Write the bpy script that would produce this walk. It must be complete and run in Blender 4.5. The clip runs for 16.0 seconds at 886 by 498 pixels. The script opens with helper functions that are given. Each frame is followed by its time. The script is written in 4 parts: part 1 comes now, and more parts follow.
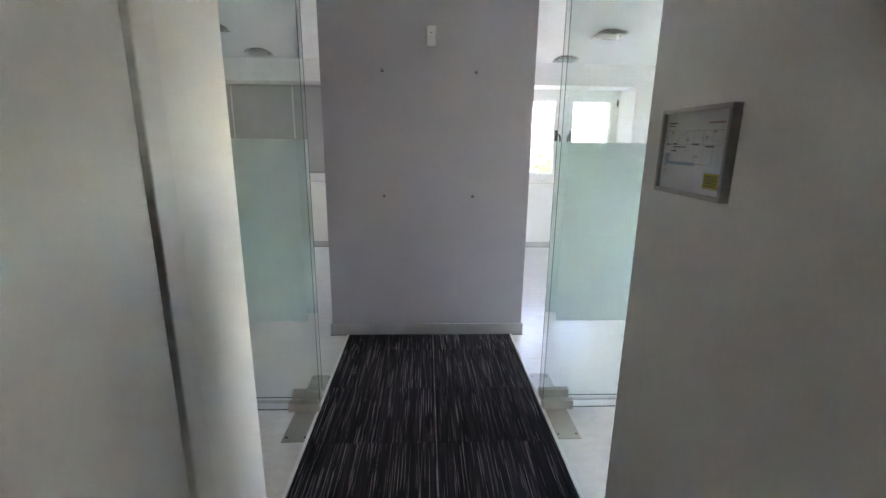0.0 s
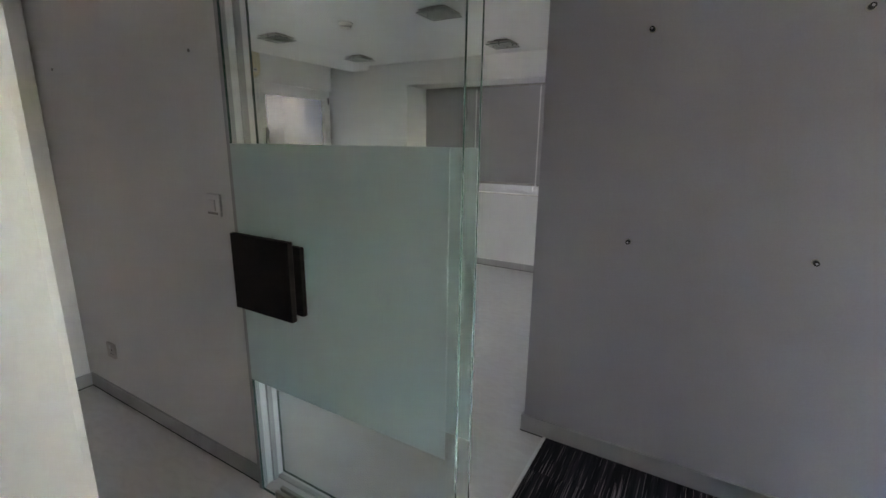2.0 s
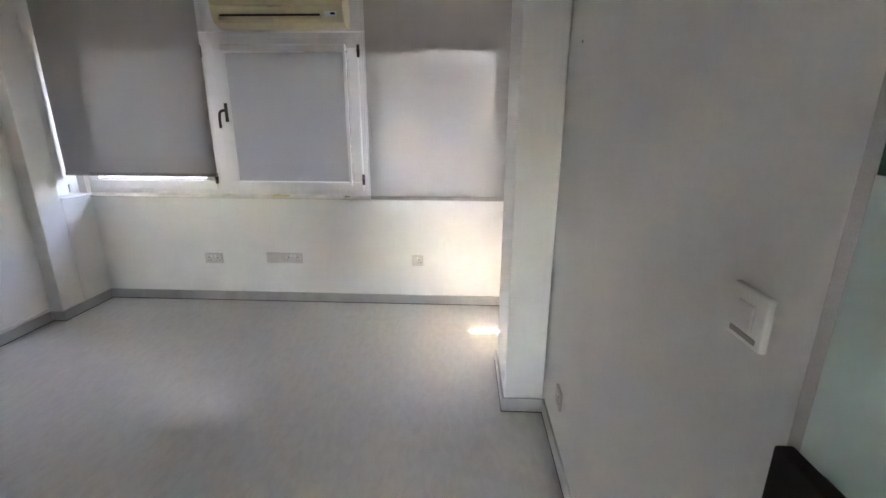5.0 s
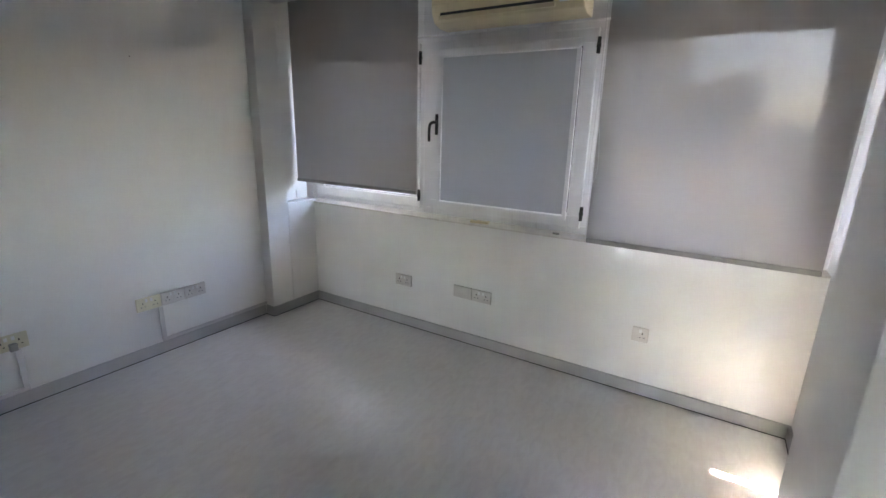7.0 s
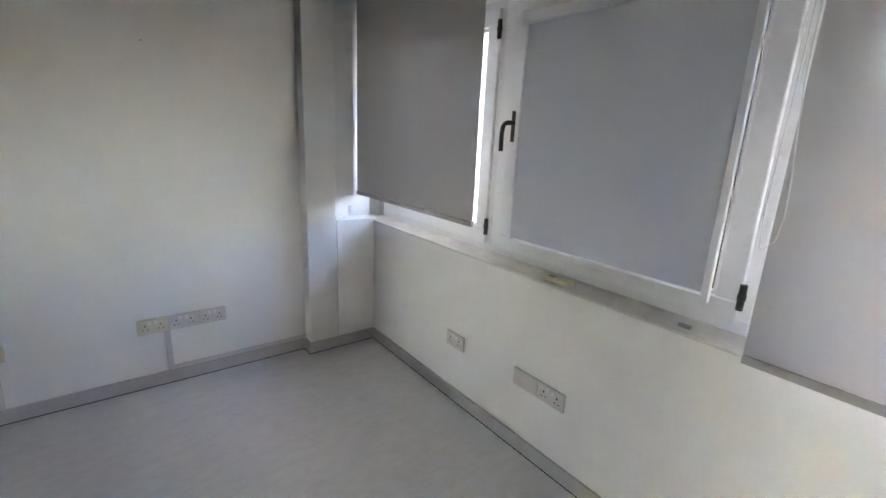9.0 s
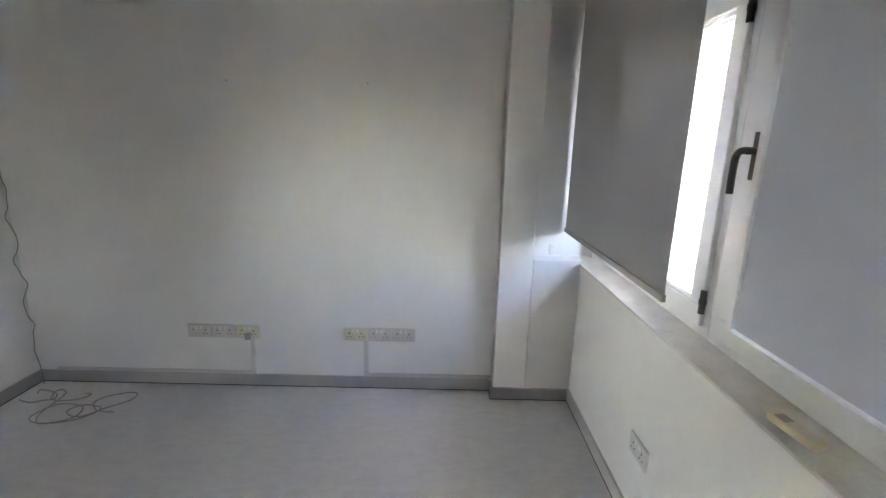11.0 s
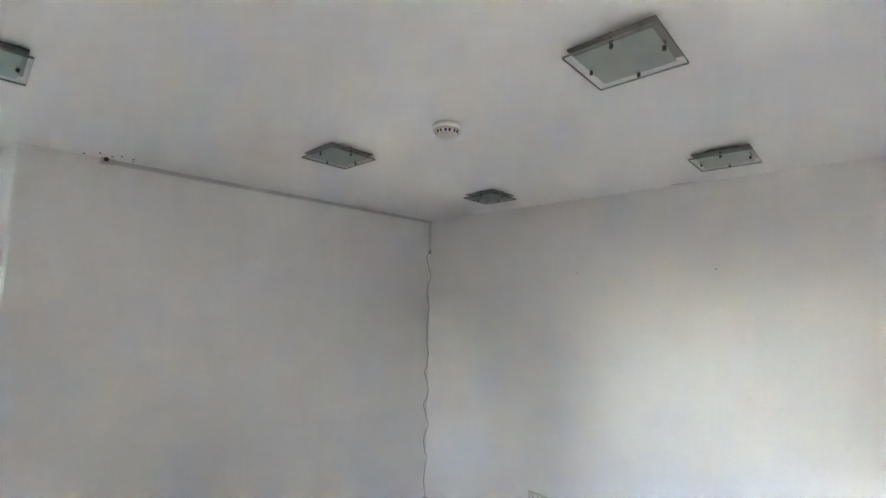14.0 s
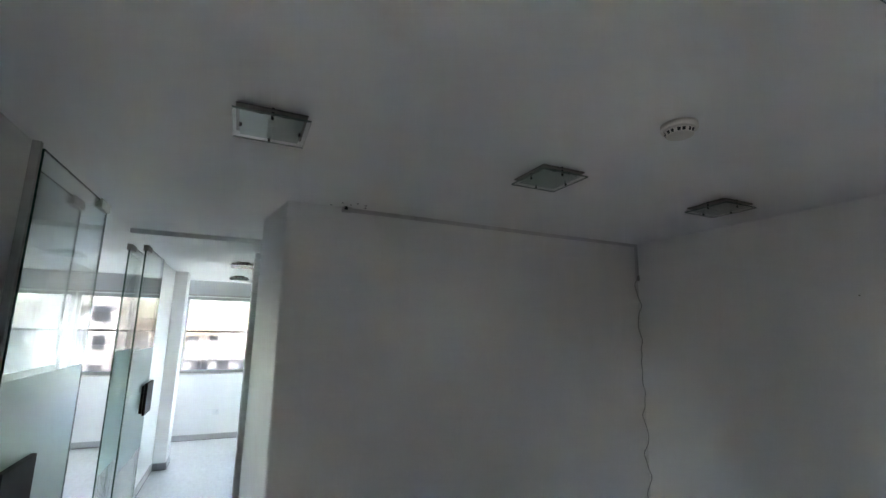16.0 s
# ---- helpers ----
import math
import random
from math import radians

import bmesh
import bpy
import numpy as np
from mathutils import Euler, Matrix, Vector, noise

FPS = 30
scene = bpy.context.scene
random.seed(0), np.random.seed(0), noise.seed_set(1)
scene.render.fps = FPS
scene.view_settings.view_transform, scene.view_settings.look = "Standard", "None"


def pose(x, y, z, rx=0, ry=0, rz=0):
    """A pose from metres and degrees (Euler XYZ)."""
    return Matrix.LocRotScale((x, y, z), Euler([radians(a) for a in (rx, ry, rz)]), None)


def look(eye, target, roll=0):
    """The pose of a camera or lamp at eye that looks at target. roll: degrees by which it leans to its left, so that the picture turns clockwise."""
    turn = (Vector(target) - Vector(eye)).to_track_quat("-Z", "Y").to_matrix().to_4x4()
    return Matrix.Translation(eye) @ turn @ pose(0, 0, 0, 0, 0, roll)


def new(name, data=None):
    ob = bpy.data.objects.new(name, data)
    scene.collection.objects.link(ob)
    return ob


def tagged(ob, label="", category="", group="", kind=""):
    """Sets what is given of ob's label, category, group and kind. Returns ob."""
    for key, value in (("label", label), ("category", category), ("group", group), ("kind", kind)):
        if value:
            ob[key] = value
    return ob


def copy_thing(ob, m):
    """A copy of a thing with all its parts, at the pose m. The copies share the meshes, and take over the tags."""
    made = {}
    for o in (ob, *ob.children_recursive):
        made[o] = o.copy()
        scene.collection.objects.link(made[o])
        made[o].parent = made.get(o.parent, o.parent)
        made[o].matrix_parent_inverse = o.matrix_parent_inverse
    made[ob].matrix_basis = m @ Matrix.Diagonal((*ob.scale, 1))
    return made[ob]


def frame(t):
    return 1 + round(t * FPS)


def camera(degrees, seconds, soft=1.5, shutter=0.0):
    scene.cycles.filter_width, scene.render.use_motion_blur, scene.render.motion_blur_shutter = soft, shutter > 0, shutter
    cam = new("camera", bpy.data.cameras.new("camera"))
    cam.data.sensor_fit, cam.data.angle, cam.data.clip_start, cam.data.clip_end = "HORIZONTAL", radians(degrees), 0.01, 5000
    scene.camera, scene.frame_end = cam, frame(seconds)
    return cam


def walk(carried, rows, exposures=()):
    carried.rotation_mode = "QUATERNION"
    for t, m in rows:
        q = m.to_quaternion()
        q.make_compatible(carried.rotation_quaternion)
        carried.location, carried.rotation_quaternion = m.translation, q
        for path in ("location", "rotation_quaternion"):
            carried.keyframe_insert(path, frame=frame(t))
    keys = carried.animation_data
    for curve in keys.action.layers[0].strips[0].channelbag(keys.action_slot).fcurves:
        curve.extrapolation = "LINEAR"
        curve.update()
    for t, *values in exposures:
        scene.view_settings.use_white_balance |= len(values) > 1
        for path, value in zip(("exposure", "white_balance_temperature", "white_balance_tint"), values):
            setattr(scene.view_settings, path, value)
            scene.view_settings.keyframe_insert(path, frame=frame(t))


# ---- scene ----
cam = camera(89.8, 16.0)
PATH = [
    (0, (0.419, 0.514, 1.43), (0.497, 2.455, 0.952), 0.7),
    (0.5, (0.446, 0.831, 1.437), (0.475, 2.774, 0.963), 0.8),
    (1, (0.41, 1.15, 1.434), (0.233, 3.087, 0.97), 0.7),
    (1.5, (0.402, 1.44, 1.436), (-0.152, 3.307, 0.98), 0.6),
    (2, (0.383, 1.662, 1.434), (-0.602, 3.34, 0.972), 0.8),
    (2.5, (0.306, 1.861, 1.412), (-1.087, 3.225, 0.965), 1.0),
    (3, (0.182, 2.021, 1.412), (-1.492, 3.007, 0.934), 0.5),
    (3.4, (0.077, 2.168, 1.429), (-1.74, 2.842, 0.938), 0.4),
    (3.5, (0.046, 2.199, 1.43), (-1.8, 2.787, 0.932), 0.3),
    (4, (-0.145, 2.246, 1.413), (-2.053, 2.551, 0.897), 0.4),
    (4.2, (-0.25, 2.246, 1.424), (-2.165, 2.473, 0.893), 0.2),
    (6.3, (-1.098, 2.173, 1.504), (-2.901, 1.503, 0.956), 1.3),
    (6.5, (-1.193, 2.154, 1.504), (-2.955, 1.382, 0.96), 1.2),
    (7, (-1.416, 2.136, 1.481), (-3.064, 1.127, 0.965), 1.5),
    (7.5, (-1.659, 2.064, 1.468), (-3.18, 0.866, 0.966), 1.7),
    (8, (-1.951, 2.02, 1.463), (-3.338, 0.662, 0.98), 2.1),
    (8.2, (-2.057, 1.986, 1.461), (-3.417, 0.603, 0.975), 2.6),
    (10.3, (-3.16, 1.839, 1.509), (-3.723, -0.017, 1.019), 1.3),
    (10.5, (-3.172, 1.799, 1.513), (-3.598, -0.094, 1.031), 1.6),
    (11, (-3.214, 1.732, 1.532), (-3.221, -0.214, 1.071), 1.4),
    (11.5, (-3.324, 1.697, 1.542), (-2.886, -0.212, 1.137), 0.5),
    (12, (-3.351, 1.714, 1.602), (-2.6, -0.112, 1.283), 0.9),
    (12.5, (-3.34, 1.75, 1.643), (-2.354, 0.021, 1.455), 1.1),
    (13, (-3.309, 1.773, 1.665), (-2.169, 0.131, 1.61), 1.2),
    (13.5, (-3.314, 1.804, 1.676), (-2.052, 0.255, 1.762), 1.1),
    (14, (-3.329, 1.828, 1.681), (-1.971, 0.374, 1.89), 1.0),
    (14.5, (-3.324, 1.848, 1.682), (-1.883, 0.496, 1.986), 1.0),
    (15, (-3.322, 1.858, 1.685), (-1.786, 0.632, 2.055), 0.8),
    (15.5, (-3.273, 1.864, 1.669), (-1.601, 0.841, 2.064), 1.0),
    (16, (-3.169, 1.903, 1.638), (-1.371, 1.102, 1.995), 1.1),
]
EXPOSURES = [(0, 8.75, 8500, 25), (0.5, 8.59, 8400, 25), (1, 8.45, 8400, 25), (2, 8.15, 8600, 25), (2.5, 9.02, 8600, 25), (3, 8.87, 8600, 24), (4, 9.25, 8600, 23), (6.5, 8.65, 7900, 21), (8, 8.75, 8000, 20), (10.5, 8.99, 8200, 19), (11.5, 8.94, 8200, 19), (12.5, 9.72, 8100, 19), (13.5, 9.83, 8000, 19), (14.5, 9.61, 8000, 19), (15.5, 8.65, 7700, 17), (16, 8.25, 7500, 16)]
walk(cam, [(t, look(eye, target, roll)) for t, eye, target, roll in PATH], EXPOSURES)

# ---- light ----
world = bpy.data.worlds.new("sky")
scene.world = world
world.use_nodes = True
wn = world.node_tree
sky = wn.nodes.new("ShaderNodeTexSky")
sky.sky_type, sky.sun_disc = "NISHITA", False
SUN_DIR = Vector((-0.49, -0.49, 1.0)).normalized()
sky.sun_elevation = math.asin(SUN_DIR.z)
sky.sun_rotation = math.atan2(SUN_DIR.x, SUN_DIR.y)
sky.air_density, sky.dust_density = 1.0, 1.5
bg = wn.nodes["Background"]
bg.inputs["Strength"].default_value = 0.15
wn.links.new(sky.outputs[0], bg.inputs["Color"])
sun = new("sun", bpy.data.lights.new("sun", "SUN"))
sun.data.energy, sun.data.angle, sun.data.color = 2.0, radians(0.5), (1.0, 0.98, 0.955)
sun.matrix_basis = look(SUN_DIR * 50, (0, 0, 0))


# ---- materials ----
def material(name, base, rough=0.6, metal=0.0, vary=0.06, scale=3.0, grain=0.0, gscale=200.0, bump=0.0, bscale=300.0, spec=0.5):
    """Principled surface with slow stains, fine grain and fine relief."""
    m = bpy.data.materials.new(name)
    m.use_nodes = True
    nt = m.node_tree
    p = nt.nodes["Principled BSDF"]
    p.inputs["Roughness"].default_value, p.inputs["Metallic"].default_value = rough, metal
    p.inputs["Specular IOR Level"].default_value = spec
    geo = nt.nodes.new("ShaderNodeNewGeometry")
    n1 = nt.nodes.new("ShaderNodeTexNoise")
    n1.inputs["Scale"].default_value, n1.inputs["Detail"].default_value = scale, 6
    n2 = nt.nodes.new("ShaderNodeTexNoise")
    n2.inputs["Scale"].default_value, n2.inputs["Detail"].default_value = gscale, 2
    for n in (n1, n2):
        nt.links.new(geo.outputs["Position"], n.inputs["Vector"])
    a = nt.nodes.new("ShaderNodeMapRange")
    a.inputs["From Min"].default_value, a.inputs["From Max"].default_value = 0.3, 0.7
    a.inputs["To Min"].default_value, a.inputs["To Max"].default_value = 1 - vary, 1 + vary * 0.5
    nt.links.new(n1.outputs["Fac"], a.inputs["Value"])
    b = nt.nodes.new("ShaderNodeMapRange")
    b.inputs["From Min"].default_value, b.inputs["From Max"].default_value = 0.3, 0.7
    b.inputs["To Min"].default_value, b.inputs["To Max"].default_value = 1 - grain, 1 + grain
    nt.links.new(n2.outputs["Fac"], b.inputs["Value"])
    mul = nt.nodes.new("ShaderNodeMath")
    mul.operation = "MULTIPLY"
    nt.links.new(a.outputs[0], mul.inputs[0])
    nt.links.new(b.outputs[0], mul.inputs[1])
    sc = nt.nodes.new("ShaderNodeVectorMath")
    sc.operation = "SCALE"
    sc.inputs[0].default_value = base
    nt.links.new(mul.outputs[0], sc.inputs["Scale"])
    nt.links.new(sc.outputs[0], p.inputs["Base Color"])
    if bump:
        n3 = nt.nodes.new("ShaderNodeTexNoise")
        n3.inputs["Scale"].default_value, n3.inputs["Detail"].default_value = bscale, 3
        nt.links.new(geo.outputs["Position"], n3.inputs["Vector"])
        bp = nt.nodes.new("ShaderNodeBump")
        bp.inputs["Strength"].default_value, bp.inputs["Distance"].default_value = bump, 0.002
        nt.links.new(n3.outputs["Fac"], bp.inputs["Height"])
        nt.links.new(bp.outputs[0], p.inputs["Normal"])
    return m


WALL = material("wall_paint", (0.85, 0.845, 0.825), 0.55, vary=0.05, scale=1.3, grain=0.012, gscale=90, bump=0.12, bscale=160)
CEIL = material("ceiling_paint", (0.86, 0.86, 0.85), 0.8, vary=0.03, scale=0.9, grain=0.01, bump=0.1, bscale=120)
GREY = material("grey_wall_paint", (0.365, 0.345, 0.36), 0.6, vary=0.06, scale=1.1, grain=0.02, gscale=120, bump=0.12, bscale=180)
ALU = material("brushed_aluminium", (0.50, 0.50, 0.49), 0.38, 0.75, vary=0.1, scale=4, grain=0.05, gscale=400)
STEEL = material("satin_steel", (0.42, 0.40, 0.36), 0.32, 0.9, vary=0.12, scale=9, grain=0.04, gscale=500)
LAMPSTEEL = material("dark_satin_steel", (0.20, 0.19, 0.17), 0.35, 0.8, vary=0.12, scale=9)
UPVC = material("white_window_frame", (0.80, 0.80, 0.79), 0.35, vary=0.05, scale=5, grain=0.01)
SILLM = material("painted_sill", (0.72, 0.69, 0.64), 0.5, vary=0.14, scale=7, grain=0.04, gscale=60, bump=0.1)
BLACK = material("black_plastic", (0.018, 0.018, 0.019), 0.42, vary=0.2, scale=12)
HANDLE = material("dark_wenge_wood", (0.012, 0.009, 0.008), 0.55, vary=0.35, scale=14, grain=0.15, gscale=120, spec=0.2)
CREAM = material("yellowed_plastic", (0.72, 0.63, 0.42), 0.38, vary=0.08, scale=4, grain=0.01)
SOCKET = material("socket_plastic", (0.66, 0.63, 0.60), 0.4, vary=0.08, scale=14)
SOCKET_Y = material("yellowed_socket_plastic", (0.70, 0.66, 0.50), 0.4, vary=0.08, scale=14)
DARK = material("dark_slot", (0.02, 0.02, 0.02), 0.7, vary=0.1)
RUBBER = material("grey_cable", (0.30, 0.29, 0.27), 0.5, vary=0.15, scale=30)
TRUNK = material("trunking_plastic", (0.62, 0.61, 0.60), 0.45, vary=0.06, scale=6)
BAR = material("blind_bar_grey", (0.36, 0.35, 0.33), 0.5, vary=0.06, scale=9)
OPAQUE = material("opaque_grey_blind", (0.42, 0.42, 0.42), 0.75, vary=0.03, scale=3, grain=0.03, gscale=500)
PAPER = material("paper", (0.80, 0.81, 0.83), 0.35, vary=0.03)
INK = material("ink", (0.10, 0.10, 0.11), 0.6, vary=0.1)
PALE_INK = material("pale_ink", (0.46, 0.47, 0.49), 0.6, vary=0.1)
RED_INK = material("red_ink", (0.55, 0.36, 0.35), 0.6, vary=0.1)
NOTE = material("yellow_note", (0.66, 0.58, 0.10), 0.6, vary=0.06, scale=20)
BLUE_INK = material("blue_ink", (0.36, 0.48, 0.62), 0.6, vary=0.1)
TUBE = material("lamp_tube", (0.85, 0.85, 0.82), 0.3, vary=0.02)
GROUND = material("city_ground", (0.16, 0.16, 0.14), 0.9, vary=0.4, scale=0.05, grain=0.2, gscale=0.6)
CONC_W = material("white_render", (0.64, 0.62, 0.59), 0.85, vary=0.12, scale=0.3, grain=0.03, gscale=3)
CONC_B = material("beige_render", (0.74, 0.62, 0.47), 0.85, vary=0.12, scale=0.3, grain=0.03, gscale=3)
CONC_G = material("grey_render", (0.36, 0.35, 0.34), 0.85, vary=0.15, scale=0.3, grain=0.03, gscale=3)
CONC_C = material("weathered_cream_render", (0.74, 0.72, 0.67), 0.85, vary=0.15, scale=0.4, grain=0.03, gscale=3)
WINDARK = material("far_window_glass", (0.10, 0.11, 0.12), 0.2, vary=0.2, scale=0.4)
LEAF = material("foliage", (0.075, 0.10, 0.045), 0.7, vary=0.5, scale=0.6, grain=0.3, gscale=5)
BARK = material("bark", (0.12, 0.09, 0.06), 0.9, vary=0.3, scale=3)


def vinyl():
    """Pale marbled vinyl sheet with a soft gloss and scuffs."""
    m = material("pale_vinyl", (0.66, 0.65, 0.625), 0.3, vary=0.0, grain=0.0)
    nt = m.node_tree
    p = nt.nodes["Principled BSDF"]
    geo = nt.nodes.new("ShaderNodeNewGeometry")
    mp = nt.nodes.new("ShaderNodeMapping")
    mp.inputs["Scale"].default_value = (3.0, 7.0, 1)
    nt.links.new(geo.outputs["Position"], mp.inputs["Vector"])
    n = nt.nodes.new("ShaderNodeTexNoise")
    n.inputs["Scale"].default_value, n.inputs["Detail"].default_value, n.inputs["Distortion"].default_value = 4.0, 9, 0.8
    nt.links.new(mp.outputs[0], n.inputs["Vector"])
    r = nt.nodes.new("ShaderNodeValToRGB")
    r.color_ramp.elements[0].position, r.color_ramp.elements[0].color = 0.30, (0.70, 0.69, 0.67, 1)
    r.color_ramp.elements[1].position, r.color_ramp.elements[1].color = 0.62, (0.76, 0.755, 0.735, 1)
    nt.links.new(n.outputs["Fac"], r.inputs["Fac"])
    nt.links.new(r.outputs[0], p.inputs["Base Color"])
    n2 = nt.nodes.new("ShaderNodeTexNoise")
    n2.inputs["Scale"].default_value, n2.inputs["Detail"].default_value = 1.6, 8
    nt.links.new(geo.outputs["Position"], n2.inputs["Vector"])
    rr = nt.nodes.new("ShaderNodeMapRange")
    rr.inputs["From Min"].default_value, rr.inputs["From Max"].default_value = 0.3, 0.7
    rr.inputs["To Min"].default_value, rr.inputs["To Max"].default_value = 0.15, 0.27
    nt.links.new(n2.outputs["Fac"], rr.inputs["Value"])
    nt.links.new(rr.outputs[0], p.inputs["Roughness"])
    return m


FLOOR = vinyl()


def carpet_material():
    """Charcoal loop pile with broken pale streaks along the walking direction."""
    m = material("striped_carpet", (0.03, 0.03, 0.035), 0.95, bump=0.8, bscale=900, spec=0.1)
    nt = m.node_tree
    p = nt.nodes["Principled BSDF"]
    geo = nt.nodes.new("ShaderNodeNewGeometry")
    info = nt.nodes.new("ShaderNodeObjectInfo")
    off = nt.nodes.new("ShaderNodeVectorMath")
    off.operation = "SCALE"
    off.inputs[0].default_value = (7.0, 31.0, 3.0)
    nt.links.new(info.outputs["Random"], off.inputs["Scale"])
    add = nt.nodes.new("ShaderNodeVectorMath")
    nt.links.new(geo.outputs["Position"], add.inputs[0])
    nt.links.new(off.outputs[0], add.inputs[1])
    cols = []
    for sx, sy, lo, hi in ((330.0, 2.6, 0.635, 0.675), (60.0, 1.6, 0.42, 0.70)):
        mp = nt.nodes.new("ShaderNodeMapping")
        mp.inputs["Scale"].default_value = (sx, sy, 1)
        nt.links.new(add.outputs[0], mp.inputs["Vector"])
        n = nt.nodes.new("ShaderNodeTexNoise")
        n.inputs["Scale"].default_value, n.inputs["Detail"].default_value = 1.0, 1.0
        nt.links.new(mp.outputs[0], n.inputs["Vector"])
        r = nt.nodes.new("ShaderNodeMapRange")
        r.inputs["From Min"].default_value, r.inputs["From Max"].default_value = lo, hi
        nt.links.new(n.outputs["Fac"], r.inputs["Value"])
        cols.append(r)
    mix1 = nt.nodes.new("ShaderNodeMix")
    mix1.data_type = "RGBA"
    mix1.inputs["A"].default_value, mix1.inputs["B"].default_value = (0.016, 0.0155, 0.019, 1), (0.036, 0.034, 0.041, 1)
    nt.links.new(cols[1].outputs[0], mix1.inputs["Factor"])
    mix2 = nt.nodes.new("ShaderNodeMix")
    mix2.data_type = "RGBA"
    mix2.inputs["B"].default_value = (0.30, 0.285, 0.33, 1)
    nt.links.new(cols[0].outputs[0], mix2.inputs["Factor"])
    nt.links.new(mix1.outputs["Result"], mix2.inputs["A"])
    nt.links.new(mix2.outputs["Result"], p.inputs["Base Color"])
    return m


CARPET = carpet_material()


def grazing(nt, gloss):
    """Gloss that grows towards grazing angles, alike on both sides of a thin sheet."""
    lw = nt.nodes.new("ShaderNodeLayerWeight")
    lw.inputs["Blend"].default_value = 0.5
    pw = nt.nodes.new("ShaderNodeMath")
    pw.operation = "POWER"
    pw.inputs[1].default_value = 5.0
    nt.links.new(lw.outputs["Facing"], pw.inputs[0])
    mul = nt.nodes.new("ShaderNodeMath")
    mul.operation = "MULTIPLY_ADD"
    mul.inputs[1].default_value, mul.inputs[2].default_value = 0.9 * gloss, 0.035 * gloss
    nt.links.new(pw.outputs[0], mul.inputs[0])
    return mul


def pane_material(name, tint, gloss=1.0, rough=0.0):
    """Thin clear glass: tinted transmission with Fresnel gloss."""
    m = bpy.data.materials.new(name)
    m.use_nodes = True
    nt = m.node_tree
    nt.nodes.remove(nt.nodes["Principled BSDF"])
    tr = nt.nodes.new("ShaderNodeBsdfTransparent")
    tr.inputs["Color"].default_value = (*tint, 1)
    gl = nt.nodes.new("ShaderNodeBsdfGlossy")
    gl.inputs["Roughness"].default_value = rough
    mul = grazing(nt, gloss)
    mix = nt.nodes.new("ShaderNodeMixShader")
    nt.links.new(mul.outputs[0], mix.inputs["Fac"])
    nt.links.new(tr.outputs[0], mix.inputs[1])
    nt.links.new(gl.outputs[0], mix.inputs[2])
    nt.links.new(mix.outputs[0], nt.nodes["Material Output"].inputs["Surface"])
    return m


def cloth_material(name, color, open_part, through_part, weave=1200.0, gloss=0.0):
    """Sheet that lets part of the light straight through and glows with light from behind."""
    m = bpy.data.materials.new(name)
    m.use_nodes = True
    nt = m.node_tree
    nt.nodes.remove(nt.nodes["Principled BSDF"])
    geo = nt.nodes.new("ShaderNodeNewGeometry")
    n = nt.nodes.new("ShaderNodeTexNoise")
    n.inputs["Scale"].default_value, n.inputs["Detail"].default_value = weave, 2
    nt.links.new(geo.outputs["Position"], n.inputs["Vector"])
    r = nt.nodes.new("ShaderNodeMapRange")
    r.inputs["To Min"].default_value, r.inputs["To Max"].default_value = 0.94, 1.06
    nt.links.new(n.outputs["Fac"], r.inputs["Value"])
    sc = nt.nodes.new("ShaderNodeVectorMath")
    sc.operation = "SCALE"
    sc.inputs[0].default_value = color
    nt.links.new(r.outputs[0], sc.inputs["Scale"])
    df = nt.nodes.new("ShaderNodeBsdfDiffuse")
    tl = nt.nodes.new("ShaderNodeBsdfTranslucent")
    nt.links.new(sc.outputs[0], df.inputs["Color"])
    nt.links.new(sc.outputs[0], tl.inputs["Color"])
    tr = nt.nodes.new("ShaderNodeBsdfTransparent")
    m1 = nt.nodes.new("ShaderNodeMixShader")
    m1.inputs["Fac"].default_value = through_part
    nt.links.new(df.outputs[0], m1.inputs[1])
    nt.links.new(tl.outputs[0], m1.inputs[2])
    m2 = nt.nodes.new("ShaderNodeMixShader")
    m2.inputs["Fac"].default_value = open_part
    nt.links.new(m1.outputs[0], m2.inputs[1])
    nt.links.new(tr.outputs[0], m2.inputs[2])
    last = m2
    if gloss:
        gl = nt.nodes.new("ShaderNodeBsdfGlossy")
        gl.inputs["Roughness"].default_value = 0.05
        mul = grazing(nt, gloss)
        last = nt.nodes.new("ShaderNodeMixShader")
        nt.links.new(mul.outputs[0], last.inputs["Fac"])
        nt.links.new(m2.outputs[0], last.inputs[1])
        nt.links.new(gl.outputs[0], last.inputs[2])
    nt.links.new(last.outputs[0], nt.nodes["Material Output"].inputs["Surface"])
    return m


# window tints darken the bright view outside; they are not the glass's own colour
PANE = pane_material("window_glass", (0.075, 0.0765, 0.0785), 0.6)
PANE_CLEAR = pane_material("clearer_window_glass", (0.20, 0.204, 0.21), 0.6)
PANE_E = pane_material("dimmed_east_glass", (0.10, 0.102, 0.105), 0.6)
CLEAR = pane_material("picture_glass", (0.97, 0.98, 0.98), 0.6)
DOORGLASS = pane_material("door_glass", (0.955, 0.98, 0.974), 1.15)
GLASS_EDGE = material("glass_edge", (0.035, 0.08, 0.07), 0.08, vary=0.2, scale=8)
LAMP_EDGE = material("pale_glass_edge", (0.22, 0.27, 0.25), 0.15, vary=0.25, scale=20)
FROST = cloth_material("frosted_film", (0.80, 0.90, 0.885), 0.10, 0.76, gloss=0.8)
SCREEN = cloth_material("screen_blind_fabric", (0.60, 0.58, 0.55), 0.14, 0.03)
BLACKOUT = cloth_material("grey_blackout_fabric", (0.56, 0.57, 0.57), 0.02, 0.28)
LAMPFROST = cloth_material("frosted_lamp_glass", (0.55, 0.66, 0.62), 0.25, 0.5, gloss=0.8)


